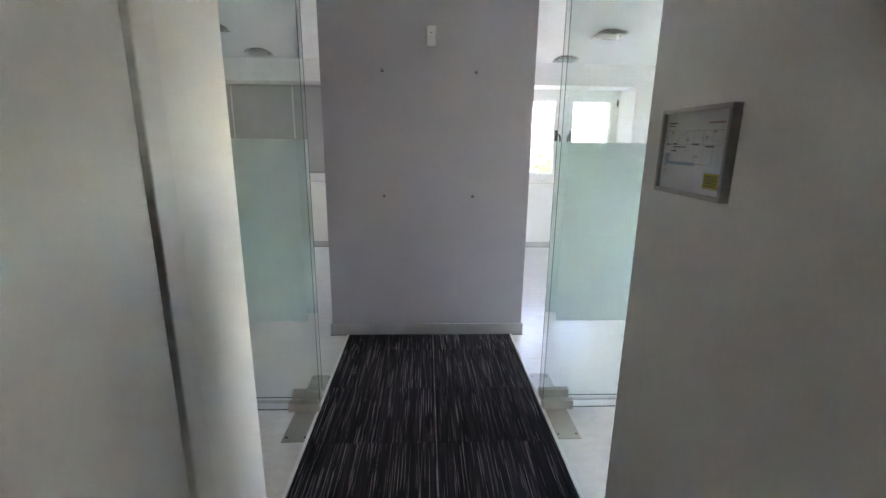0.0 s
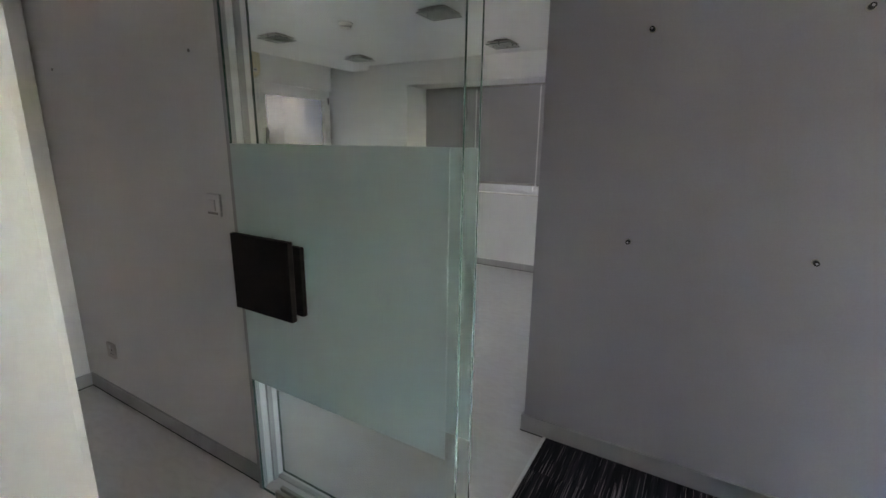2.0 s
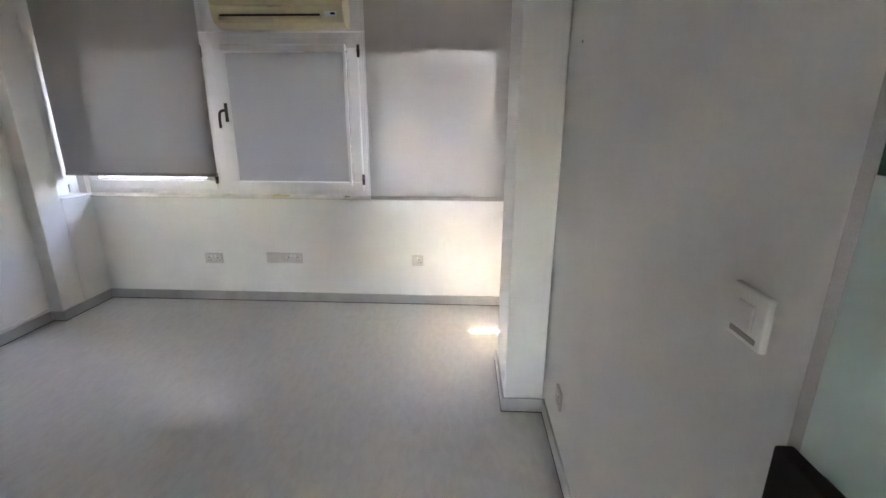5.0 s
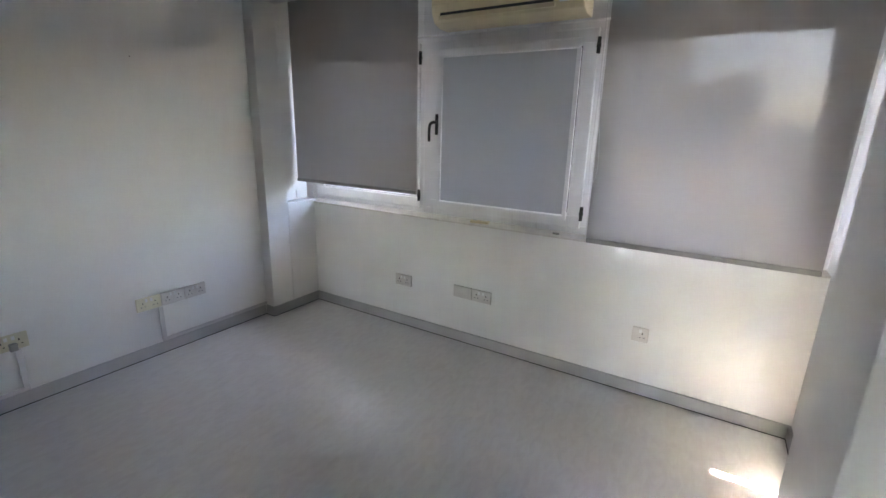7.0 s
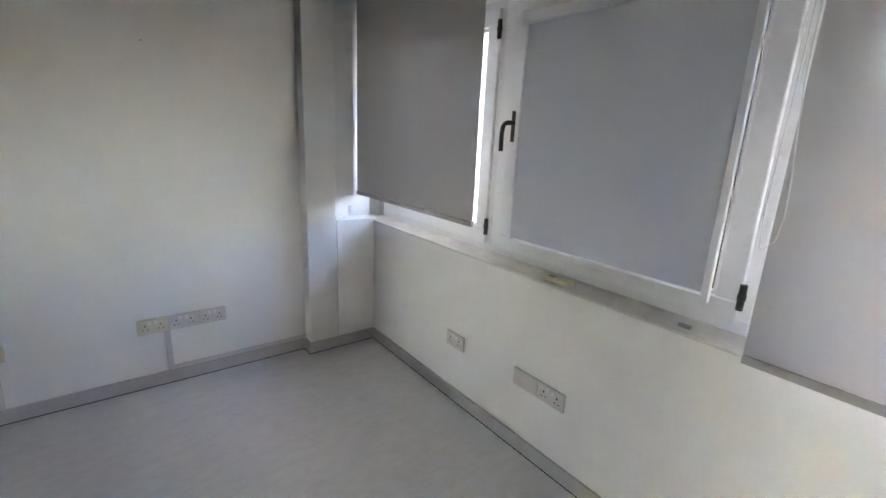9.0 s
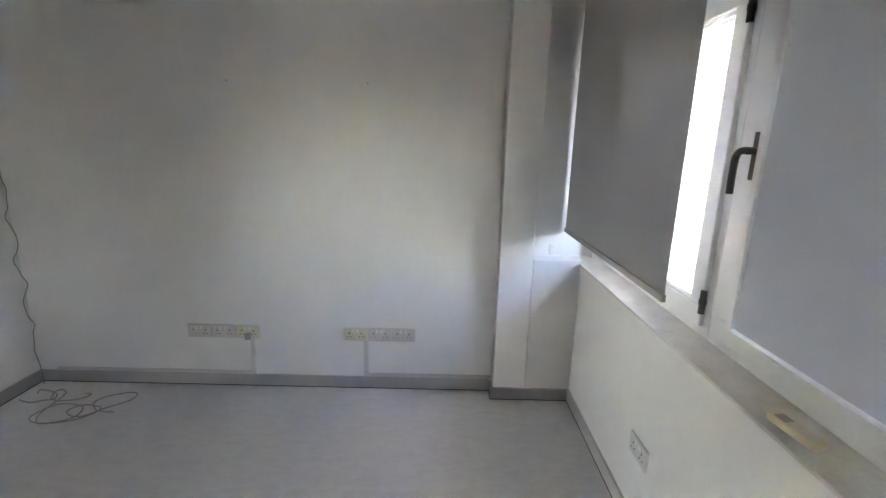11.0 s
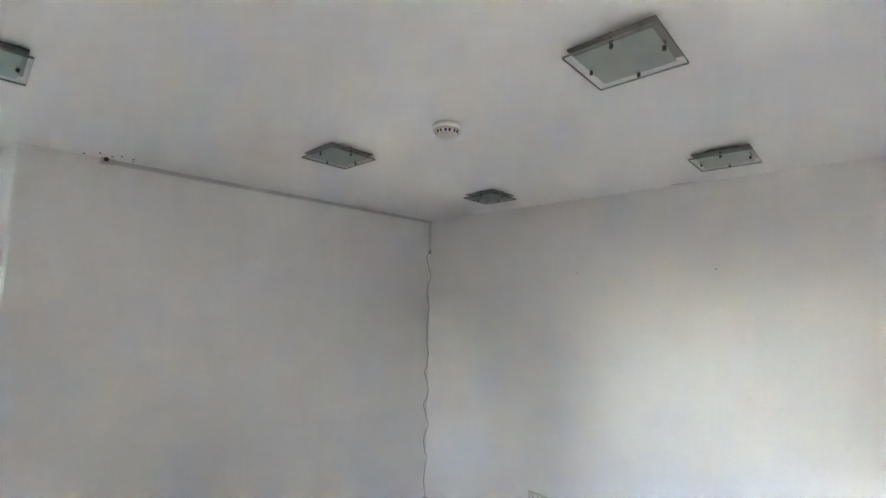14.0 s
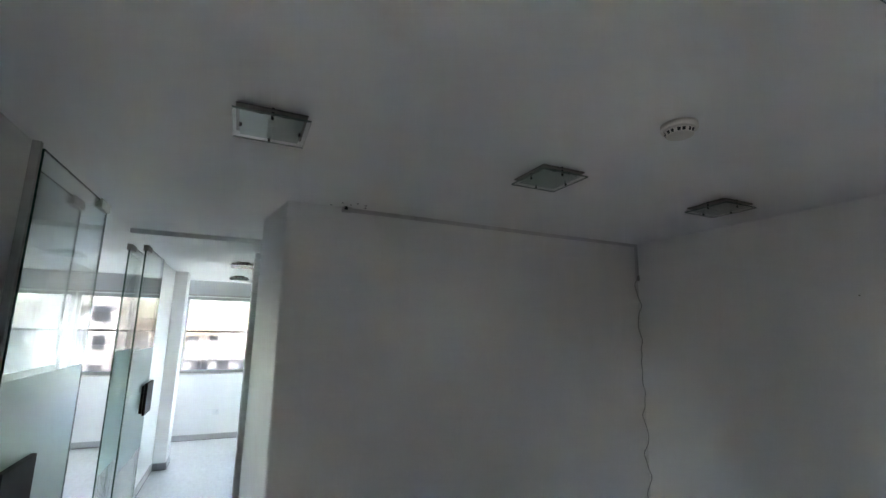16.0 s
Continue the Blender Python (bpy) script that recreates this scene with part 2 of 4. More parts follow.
# ---- mesh helpers ----
def bm_box(bm, x0, x1, y0, y1, z0, z1, mi=0):
    v = [bm.verts.new((x, y, z)) for z in (z0, z1) for y in (y0, y1) for x in (x0, x1)]
    for q in ((0, 2, 3, 1), (4, 5, 7, 6), (0, 1, 5, 4), (2, 6, 7, 3), (0, 4, 6, 2), (1, 3, 7, 5)):
        bm.faces.new([v[i] for i in q]).material_index = mi


def bm_cyl(bm, c, r, h, axis="z", seg=20, r2=None, mi=0):
    turn = {"z": Matrix(), "x": Matrix.Rotation(radians(90), 4, "Y"), "y": Matrix.Rotation(radians(-90), 4, "X")}[axis]
    got = bmesh.ops.create_cone(bm, cap_ends=True, segments=seg, radius1=r, radius2=r if r2 is None else r2, depth=h, matrix=Matrix.Translation(c) @ turn)
    for f in {f for v in got["verts"] for f in v.link_faces}:
        f.material_index = mi
        f.smooth = len(f.verts) == 4


def finish(name, bm, mats, parent=None, bevel=0.0, m=None):
    me = bpy.data.meshes.new(name)
    if bevel:
        bmesh.ops.bevel(bm, geom=list(bm.edges), offset=bevel, segments=2, affect="EDGES", profile=0.5, clamp_overlap=True)
    bmesh.ops.recalc_face_normals(bm, faces=bm.faces)
    bm.to_mesh(me)
    bm.free()
    SMALL = {"post", "plan_lines", "plan_walls", "note_lines", "title", "pin_hole", "button", "vent", "windows", "balconies", "walls"}
    for mat in mats if isinstance(mats, (list, tuple)) else [mats]:
        me.materials.append(mat)
    ob = new(name, me)
    if name in SMALL:
        ob["kind"] = "stuff"
    if m is not None:
        ob.matrix_basis = m
    if parent is not None:
        ob.parent = parent
    return ob


def solid(name, boxes, mats, parent=None, bevel=0.0, m=None):
    bm = bmesh.new()
    for b in boxes:
        bm_box(bm, *b)
    return finish(name, bm, mats, parent, bevel, m)


def setting(name, boxes, mat, label, category, bevel=0.0):
    return tagged(solid(name, boxes, mat, bevel=bevel), label, category, kind="structure")


def holder(name, m, label, category, group="", kind=""):
    e = new(name)
    e.matrix_basis = m
    return tagged(e, label, category, group, kind)


def tube(name, points, radius, mat, parent=None, m=None):
    cu = bpy.data.curves.new(name, "CURVE")
    cu.dimensions, cu.bevel_depth, cu.bevel_resolution, cu.resolution_u = "3D", radius, 2, 6
    sp = cu.splines.new("BEZIER")
    sp.bezier_points.add(len(points) - 1)
    for bp, q in zip(sp.bezier_points, points):
        bp.co, bp.handle_left_type, bp.handle_right_type = q, "AUTO", "AUTO"
    tmp = bpy.data.objects.new(name, cu)
    me = bpy.data.meshes.new_from_object(tmp)
    bpy.data.objects.remove(tmp)
    me.materials.clear()
    me.materials.append(mat)
    ob = new(name, me)
    if m is not None:
        ob.matrix_basis = m
    if parent is not None:
        ob.parent = parent
    return ob


# ---- plan ----
CH = 2.315            # ceiling
LOW = 2.28            # ceiling of the corridor's eastern part
TOP = 2.60            # top of walls
WX, EX = -4.02, 4.50  # window walls
BAYW, BAYE = -3.745, 4.22
NY = 6.05             # north wall
NB = 6.45             # wall under the north windows
GY = 2.685            # north wall of the office and corridor
SY = -0.842           # south wall of the office
EWX = -0.684          # east wall of the office
CL, CR = -0.125, 1.065 # corridor walls
SILL, HEAD = 0.878, 2.09

# floor and ceilings
setting("floor", [(WX - 0.2, EX + 0.2, -2.2, 6.7, -0.25, 0.0)], FLOOR, "pale marbled vinyl sheet floor with soft gloss", "floor")
bm = bmesh.new()
bm_box(bm, BAYW, 0.60, -2.2, GY, CH, TOP)
bm_box(bm, 0.60, BAYE, -2.2, GY, LOW, TOP)
bm_box(bm, BAYW, BAYE, GY, 6.6, CH, TOP)
bm_box(bm, -4.4, BAYW, -2.2, 6.6, 2.56, TOP)
bm_box(bm, BAYE, 4.9, -2.2, 6.6, 2.56, TOP)
tagged(finish("ceiling", bm, CEIL), "flat white painted plaster ceiling", "ceiling", kind="structure")

# office: window wall with a ribbon of windows
setting("wall_west", [(WX - 0.28, WX, -1.2, 6.6, -0.2, SILL - 0.012), (WX - 0.28, WX - 0.10, -1.2, 6.6, HEAD, TOP),
                      (WX - 0.28, WX - 0.10, -1.2, -0.86, SILL - 0.012, HEAD), (WX - 0.28, WX - 0.15, 5.125, 5.155, SILL - 0.012, HEAD), (WX - 0.28, WX - 0.15, 6.30, 6.33, SILL - 0.012, HEAD), (WX - 0.28, WX - 0.10, 2.60, 3.95, SILL - 0.012, HEAD),
                      (WX - 0.28, WX - 0.10, 6.32, 6.6, SILL - 0.012, HEAD)], WALL, "white painted wall below and above the ribbon of windows", "wall")
setting("window_sill_1", [(WX - 0.14, WX + 0.008, -0.92, 2.64, SILL - 0.012, SILL), (WX - 0.26, WX - 0.14, -1.0, 6.3, SILL - 0.013, SILL - 0.001)], SILLM, "worn off-white painted window sill", "window sill", 0.003)
setting("wall_south", [(WX - 0.1, EWX + 0.3, -1.2, SY - 0.12, -0.1, TOP), (-3.70, EWX + 0.1, SY - 0.12, SY, -0.1, CH + 0.05),
                       (WX, -3.70, SY - 0.12, SY, -0.1, SILL), (WX - 0.02, BAYW, SY - 0.12, SY - 0.010, SILL, TOP)], WALL, "plain white painted office wall with faint marks", "wall")
setting("pillar_1", [(BAYW, -3.549, SY - 0.05, -0.745, -0.05, CH + 0.05), (WX - 0.02, BAYW, SY - 0.05, -0.745, -0.05, 0.895)], WALL, "white painted shallow pillar with window notch", "pillar", 0.006)
bm = bmesh.new()
outline = [(EWX, -2.2), (CL, -2.2), (CL, 1.825), (EWX, 1.725)]
low, top = [[bm.verts.new((x, y, z)) for x, y in outline] for z in (-0.05, CH + 0.05)]
bm.faces.new(low[::-1]), bm.faces.new(top)
for i in range(4):
    bm.faces.new((low[i], low[(i + 1) % 4], top[(i + 1) % 4], top[i]))
tagged(finish("wall_east", bm, WALL, bevel=0.012), "thick white painted wall between office and corridor", "wall", kind="structure")
setting("wall_north_1", [(-2.70, -1.075, GY, GY + 0.082, -0.05, CH + 0.05), (-4.2, -3.08, 2.64, GY + 0.13, -0.05, TOP), (-3.1, -2.68, GY - 0.02, GY + 0.13, -0.05, CH + 0.05)], WALL, "white painted partition wall beside the glass door", "wall")
setting("pillar_2", [(-3.12, -2.632, 2.475, GY - 0.01, -0.05, CH + 0.05)], WALL, "white painted square pillar beside the windows", "pillar", 0.006)
# corridor and east alcove
setting("wall_corridor", [(CR, 1.32, -2.2, 1.84, -0.05, LOW + 0.05), (1.32, EX + 0.2, -2.2, 1.70, -0.05, LOW + 0.05)], WALL, "white painted corridor wall with framed plan", "wall", 0.012)
setting("wall_behind", [(CL - 0.1, CR + 0.1, -2.2, -2.0, -0.05, LOW + 0.05)], WALL, "plain white corridor end wall", "wall")
setting("wall_north_2", [(1.99, 3.30, GY, GY + 0.13, -0.05, LOW + 0.02)], WALL, "white painted partition wall beside the glass door", "wall")
setting("pillar_3", [(3.11, 3.42, 2.545, GY - 0.004, -0.05, LOW + 0.02)], WALL, "white painted square pillar in the east alcove", "pillar", 0.006)
# north rooms
setting("wall_north", [(-4.3, -3.25, 6.32, 6.9, -0.1, TOP), (-3.25, -2.705, NY, 6.9, -0.1, TOP), (2.94, EX + 0.3, NY, 6.9, -0.1, TOP), (-2.705, 2.94, NY, 6.9, 2.07, TOP),
                       (-2.705, 2.94, NB, 6.9, -0.1, 0.875), (-0.55, 1.45, NY + 0.1, 6.9, 0.0, 2.07)], WALL, "white painted north wall with deep window recesses", "wall")
setting("wall_east_windows", [(EX, EX + 0.3, 1.3, 6.6, -0.2, 0.93), (EX + 0.08, EX + 0.3, 1.3, 6.6, 2.06, TOP), (EX + 0.08, EX + 0.3, 2.68, 3.03, 0.93, 2.06), (EX + 0.09, EX + 0.15, 4.0, 4.03, 0.93, 2.06), (EX + 0.08, EX + 0.3, 5.9, 6.3, 0.93, 2.06)],
        WALL, "white painted wall around the eastern windows", "wall")
setting("grey_wall", [(-0.273, 1.142, 3.625, 3.90, 0.0, CH - 0.002)], GREY, "grey painted wall facing the corridor", "wall", 0.004)

# aluminium skirting
BH, BT = 0.078, 0.012
skirt = [(WX, WX + BT, -0.745, 2.64, 0, BH), (WX + BT, -3.549, -0.745, -0.745 + BT, 0, BH), (-3.549, -3.549 + BT, SY + BT, -0.745 + BT, 0, BH),
         (-3.549 + BT, EWX, SY, SY + BT, 0, BH), (EWX - BT, EWX, SY + BT, 1.725, 0, BH), 
         (-2.632, -1.10, GY - BT, GY, 0, BH), (-2.632, -2.632 + BT, 2.475, GY - BT, 0, BH), (-3.12, -2.632 + BT, 2.475 - BT, 2.475, 0, BH), (-3.12 - BT, -3.12, 2.475 - BT, 2.64, 0, BH),
         (WX + BT, -3.12 - BT, 2.64 - BT, 2.64, 0, BH), (-0.285, 1.154, 3.625 - BT, 3.625, 0.0, 0.09), (-0.285, -0.273, 3.625, 3.90, 0, 0.09), (1.142, 1.154, 3.625, 3.90, 0, 0.09),
         (-2.705, -0.55, NB - BT, NB, 0, BH), (1.45, 2.94, NB - BT, NB, 0, BH), (EX - BT, EX, 1.70, 6.0, 0, BH), (1.32, EX - BT, 1.70, 1.70 + BT, 0, BH), (CR, 1.32, 1.84, 1.84 + BT, 0, BH),
         (1.99, 3.11, GY - BT, GY, 0, BH), (3.11 - BT, 3.11, 2.545 - BT, GY - BT, 0, BH), (3.11 - BT, 3.42 + BT, 2.545 - BT, 2.545, 0, BH), (CR - BT, CR, -2.0, 1.84 + BT, 0, BH)]
setting("baseboard", skirt, ALU, "brushed aluminium skirting strip", "skirting", 0.002)

# shadow line at the skirting's foot, laid as raised dark strips
setting("skirting_shade_strip", [(x0 - 0.0025, x1 + 0.0025, y0 - 0.0025, y1 + 0.0025, 0.0, 0.0045) for x0, x1, y0, y1, z0, z1 in skirt], DARK, "dark strip painted as the shadow line under the skirting", "floor joint")
# added, unseen: slabs block sun and sky; a slot lets one sun strip in
setting("window_canopy", [(WX - 0.635, WX - 0.28, -1.6, 6.8, 2.30, 2.45), (WX - 1.02, WX - 0.675, -1.6, 6.8, 2.30, 2.34), (EX + 0.30, EX + 1.1, 1.0, 6.9, 2.30, 2.45), (-4.3, EX + 0.3, 6.90, 7.60, 2.30, 2.45), (WX - 0.675, WX - 0.635, -1.6, 1.175, 2.30, 2.34), (WX - 0.675, WX - 0.635, 1.64, 6.8, 2.30, 2.34)], CONC_W, "unseen slabs added above the windows to block sun and sky", "canopy")

# flush white door leaf in the corridor wall
dl = holder("white_door", pose(CL, 0, 0), "plain white flush door leaf in the corridor wall", "door")
solid("leaf", [(0.004, 0.016, 0.50, 1.375, 0.01, LOW - 0.03)], UPVC, dl, 0.002)
solid("jamb", [(0.003, 0.022, 1.392, 1.47, 0.0, LOW - 0.01)], UPVC, dl, 0.004)


# ---- windows ----
def window(name, W, H, m, label, group, handle_left=True, opening=True, hinges=True, glass=PANE):
    """Frame, sash and pane in the xz plane; the room is at -y."""
    w = holder(name, m, label, "window", group, "structure")
    f = 0.05
    solid("frame", [(0, W, 0, 0.07, 0, f), (0, W, 0, 0.07, H - f, H), (0, f, 0, 0.07, f, H - f), (W - f, W, 0, 0.07, f, H - f)], UPVC, w, 0.004)
    s, o = 0.075, 0.036
    solid("sash", [(o, W - o, -0.018, 0.05, o, o + s), (o, W - o, -0.018, 0.05, H - o - s, H - o),
                   (o, o + s, -0.018, 0.05, o + s, H - o - s), (W - o - s, W - o, -0.018, 0.05, o + s, H - o - s)], UPVC, w, 0.005)
    b = o + s
    solid("bead", [(b, W - b, 0.0, 0.03, b, b + 0.012), (b, W - b, 0.0, 0.03, H - b - 0.012, H - b), (b, b + 0.012, 0, 0.03, b, H - b), (W - b - 0.012, W - b, 0, 0.03, b, H - b)], DARK if not opening else UPVC, w)
    g = solid("pane", [(b - 0.01, W - b + 0.01, 0.02, 0.026, b - 0.01, H - b + 0.01)], glass, w)
    g.visible_shadow = False
    if opening:
        hx = o + s * 0.8 if handle_left else W - o - s * 0.8
        sg = -1 if handle_left else 1
        bm = bmesh.new()
        bm_box(bm, hx - 0.016, hx + 0.016, -0.036, -0.018, H * 0.47, H * 0.47 + 0.14)
        bm_cyl(bm, (hx, -0.045, H * 0.47 + 0.085), 0.011, 0.04, "y", 14)
        tagged(finish("handle", bm, BLACK, w, 0.003), "black window handle")
        zc = H * 0.47 + 0.085
        tagged(tube("lever", [(hx, -0.040, zc), (hx + sg * 0.012, -0.066, zc), (hx + sg * 0.034, -0.066, zc - 0.012), (hx + sg * 0.044, -0.064, zc - 0.045), (hx + sg * 0.046, -0.062, zc - 0.13)], 0.0105, BLACK, w), "cranked black lever")
        hxx = W - o + 0.004 if handle_left else o - 0.004
        if hinges:
            for z in (0.09, H - 0.17):
                bm = bmesh.new()
                bm_cyl(bm, (hxx, -0.018, z + 0.04), 0.011, 0.085, "z", 12)
                bm_cyl(bm, (hxx, -0.018, z + 0.04), 0.013, 0.02, "z", 12)
                finish("hinge", bm, BLACK, w)
    return w


def facing_west(x, y, z):
    return pose(x, y, z, 0, 0, 90)


def facing_east(x, y, z):
    return pose(x, y, z, 0, 0, -90)


FX = WX - 0.14
W_H = HEAD - SILL
setting("window_mullion", [(FX - 0.07, FX - 0.002, 0.2735, 0.3065, SILL, HEAD), (FX - 0.07, FX - 0.002, 1.479, 1.486, SILL, HEAD)], UPVC, "white post between the casements", "trim")
w1 = window("window_1", 1.135, W_H, facing_west(FX, -0.86, SILL), "white framed casement behind a half-lowered screen blind", "office windows", glass=PANE_CLEAR)
w2 = window("window_2", 1.175, W_H, facing_west(FX, 0.305, SILL), "white framed casement with its own small roller blind", "office windows")
for part in w1.children:
    part.visible_shadow = True
w3 = window("window_3", 1.115, W_H, facing_west(FX, 1.485, SILL), "white framed casement behind a lowered screen blind", "office windows", handle_left=False, glass=PANE_CLEAR)
window("window_4", 1.175, W_H, facing_west(FX, 3.95, SILL), "white framed casement in the north-west room", "north-west windows")
window("window_5", 1.145, W_H, facing_west(FX, 5.155, SILL), "white framed casement open to sky", "north-west windows")
NYW = NB + 0.04
for i, (x, ww) in enumerate(((-2.705, 0.70), (-2.005, 0.75), (-1.255, 0.70))):
    window("window_%d" % (6 + i), ww, 2.07 - 0.885, pose(x, NYW, 0.885), "white framed casement behind a closed grey blind", "north windows", opening=False)
window("window_9", 0.765, 2.04 - 0.885, pose(1.45, NYW, 0.885), "white framed casement with view of trees", "north windows", handle_left=False, glass=PANE_CLEAR)
window("window_10", 0.72, 2.04 - 0.885, pose(2.215, NYW, 0.885), "white framed casement with view of trees", "north windows", glass=PANE_CLEAR)
setting("window_header", [(1.45, 2.94, NYW - 0.01, NYW + 0.06, 2.04, 2.07)], UPVC, "white strip above the north windows", "trim")
setting("window_sill_2", [(-2.705, -0.55, NB - 0.02, NYW + 0.02, 0.873, 0.885), (1.45, 2.94, NB - 0.02, NYW + 0.02, 0.873, 0.885)], SILLM, "pale painted window sill", "window sill", 0.003)


def slider(name, W, H, m, label):
    """Wide two-light window with a thin cross rail."""
    w = holder(name, m, label, "window", "east windows", "structure")
    f = 0.045
    solid("frame", [(0, W, 0, 0.07, 0, f), (0, W, 0, 0.07, H - f, H), (0, f, 0, 0.07, f, H - f), (W - f, W, 0, 0.07, f, H - f)], ALU, w, 0.004)
    solid("rail", [(f, W - f, 0.01, 0.05, H * 0.53, H * 0.53 + 0.022)], BLACK, w)
    g = solid("pane", [(f - 0.01, W - f + 0.01, 0.03, 0.036, f - 0.01, H - f + 0.01)], PANE_E, w)
    g.visible_shadow = False


slider("window_11", 0.985, 2.06 - 0.93, facing_east(EX + 0.09, 2.68, 0.93), "aluminium framed window overlooking the town")
for i, y in enumerate((4.0, 5.0, 5.9)):
    slider("window_%d" % (12 + i), 0.97, 2.06 - 0.93, facing_east(EX + 0.09, y, 0.93), "aluminium framed window overlooking the town")
setting("window_sill_3", [(EX - 0.02, EX + 0.1, 1.735, 6.05, 0.918, 0.93)], SILLM, "pale painted window sill", "window sill", 0.003)


# ---- blinds ----
def roller_blind(W, H, m, label, mat, group, chain=0.0, tube_top=True):
    """Hanging cloth in the xz plane from z=0 down to -H; the room is at -y."""
    b = holder("roller_blind", m, label, "roller blind", group)
    bm = bmesh.new()
    bm_box(bm, 0, W, 0.0, 0.0012, -H + 0.01, 0)
    finish("cloth", bm, mat, b)
    solid("bottom_bar", [(0, W, -0.007, 0.008, -H, -H + 0.026)], BAR, b, 0.003)
    if tube_top:
        bm = bmesh.new()
        bm_cyl(bm, (W / 2, 0.018, 0.012), 0.02, W, "x", 20)
        finish("tube", bm, BAR, b)
    if chain:
        tube("chain", [(chain, -0.012, -0.02), (chain + 0.004, -0.013, -H * 0.5), (chain + 0.002, -0.013, -H * 0.78), (chain + 0.012, -0.013, -H * 0.80), (chain + 0.016, -0.013, -H * 0.5), (chain + 0.014, -0.012, -0.02)], 0.0018, TRUNK, b)
    return b


roller_blind(1.20, 2.53 - 1.045, facing_west(-3.94, -0.838, 2.53), "grey screen roller blind lowered most of the way", SCREEN, "office blinds")
roller_blind(1.045, 2.53 - 0.888, facing_west(-3.93, 1.545, 2.53), "grey screen roller blind lowered to the sill", SCREEN, "office blinds", chain=-0.02)
roller_blind(0.95, 2.02 - 0.99, facing_west(FX + 0.045, 4.06, 2.0), "pale grey blackout blind lowered on the sash", BLACKOUT, "north-west blinds")
for x, ww in ((-2.69, 0.675), (-2.00, 0.74), (-1.245, 0.69)):
    roller_blind(ww, 2.045 - 0.985, pose(x, NB - 0.005, 2.045), "closed opaque grey roller blind", OPAQUE, "north blinds")
roller_blind(0.92, 0.46, facing_east(EX - 0.03, 2.665, 2.53), "rolled-up dark grey roller blind", OPAQUE, "east blinds")
roller_blind(3.1, 0.46, facing_east(EX - 0.03, 5.95, 2.53), "rolled-up dark grey roller blind", OPAQUE, "east blinds")


def cassette_blind(m):
    """Small blind with cassette and guides, screwed on the sash."""
    b = holder("cassette_blind", m, "grey blackout blind in a white cassette on the sash", "roller blind")
    W, H = 0.945, 1.02
    solid("cloth", [(0.02, W - 0.02, 0.006, 0.008, 0.03, H - 0.02)], BLACKOUT, b)
    bm = bmesh.new()
    bm_box(bm, 0, W, -0.028, 0.012, H - 0.035, H + 0.02)
    finish("cassette", bm, UPVC, b, 0.012)
    for x in (0.0, W - 0.025):
        solid("guide", [(x, x + 0.025, -0.006, 0.014, 0.0, H - 0.03)], UPVC, b, 0.003)
    bm = bmesh.new()
    bm_box(bm, 0.01, W - 0.01, -0.008, 0.012, 0.0, 0.024)
    for x in (0.2, 0.72):
        bm_box(bm, x, x + 0.05, -0.014, -0.008, 0.012, 0.02)
    finish("bottom_bar", bm, UPVC, b, 0.002)
    return b


cassette_blind(facing_west(FX + 0.036, 0.415, SILL + 0.085))


# ---- air conditioners ----
def air_conditioner(m, label, strips=False):
    a = holder("air_conditioner", m, label, "air conditioner", "wall air conditioners")
    W, H, D = 0.92, 0.29, 0.20
    bm = bmesh.new()
    prof = [(0, 0), (-0.10, 0.0), (-0.165, 0.02), (-0.19, 0.06), (-D, 0.10), (-D, H - 0.05), (-0.18, H - 0.01), (-0.15, H), (0, H)]
    rings = [[bm.verts.new((x, y, z)) for y, z in prof] for x in (0, W)]
    for i in range(len(prof)):
        j = (i + 1) % len(prof)
        bm.faces.new((rings[0][i], rings[0][j], rings[1][j], rings[1][i]))
    bm.faces.new(rings[0])
    bm.faces.new(rings[1][::-1])
    finish("body", bm, CREAM, a, 0.006)
    solid("front_panel", [(0.015, W - 0.015, -D - 0.010, -D + 0.002, 0.115, H - 0.03)], CREAM, a, 0.005)
    solid("vent_slot", [(0.06, W - 0.16, -0.1925, -0.160, 0.056, 0.078)], DARK, a)
    solid("flap", [(0.05, W - 0.15, -0.196, -0.184, 0.030, 0.052)], CREAM, a, 0.003)
    tagged(solid("display", [(W - 0.13, W - 0.045, -0.197, -0.170, 0.052, 0.085)], PAPER, a, 0.003), "small pale display window")
    solid("lens", [(W - 0.085, W - 0.055, -0.199, -0.19, 0.062, 0.076)], DARK, a)
    solid("badge", [(W * 0.5 - 0.02, W * 0.5 + 0.02, -D - 0.0115, -D - 0.009, 0.185, 0.192)], BAR, a)
    if strips:
        for x in (0.10, W - 0.13):
            tagged(solid("tape", [(x, x + 0.025, -D - 0.013, -D - 0.009, 0.07, 0.20)], material("brown_tape", (0.42, 0.26, 0.13), 0.5), a), "strip of brown tape")
    return a


AC1 = facing_west(WX - 0.075, 0.49, 2.092)
air_conditioner(AC1, "yellowed split air conditioner with open vent above the window")
setting("mounting_board", [(WX - 0.10, WX - 0.078, 0.30, 1.52, 2.085, 2.56)], UPVC, "white board behind the air conditioner", "panel", 0.004)
air_conditioner(facing_west(WX - 0.075, 4.12, 2.10), "yellowed split air conditioner with brown tape strips", True)


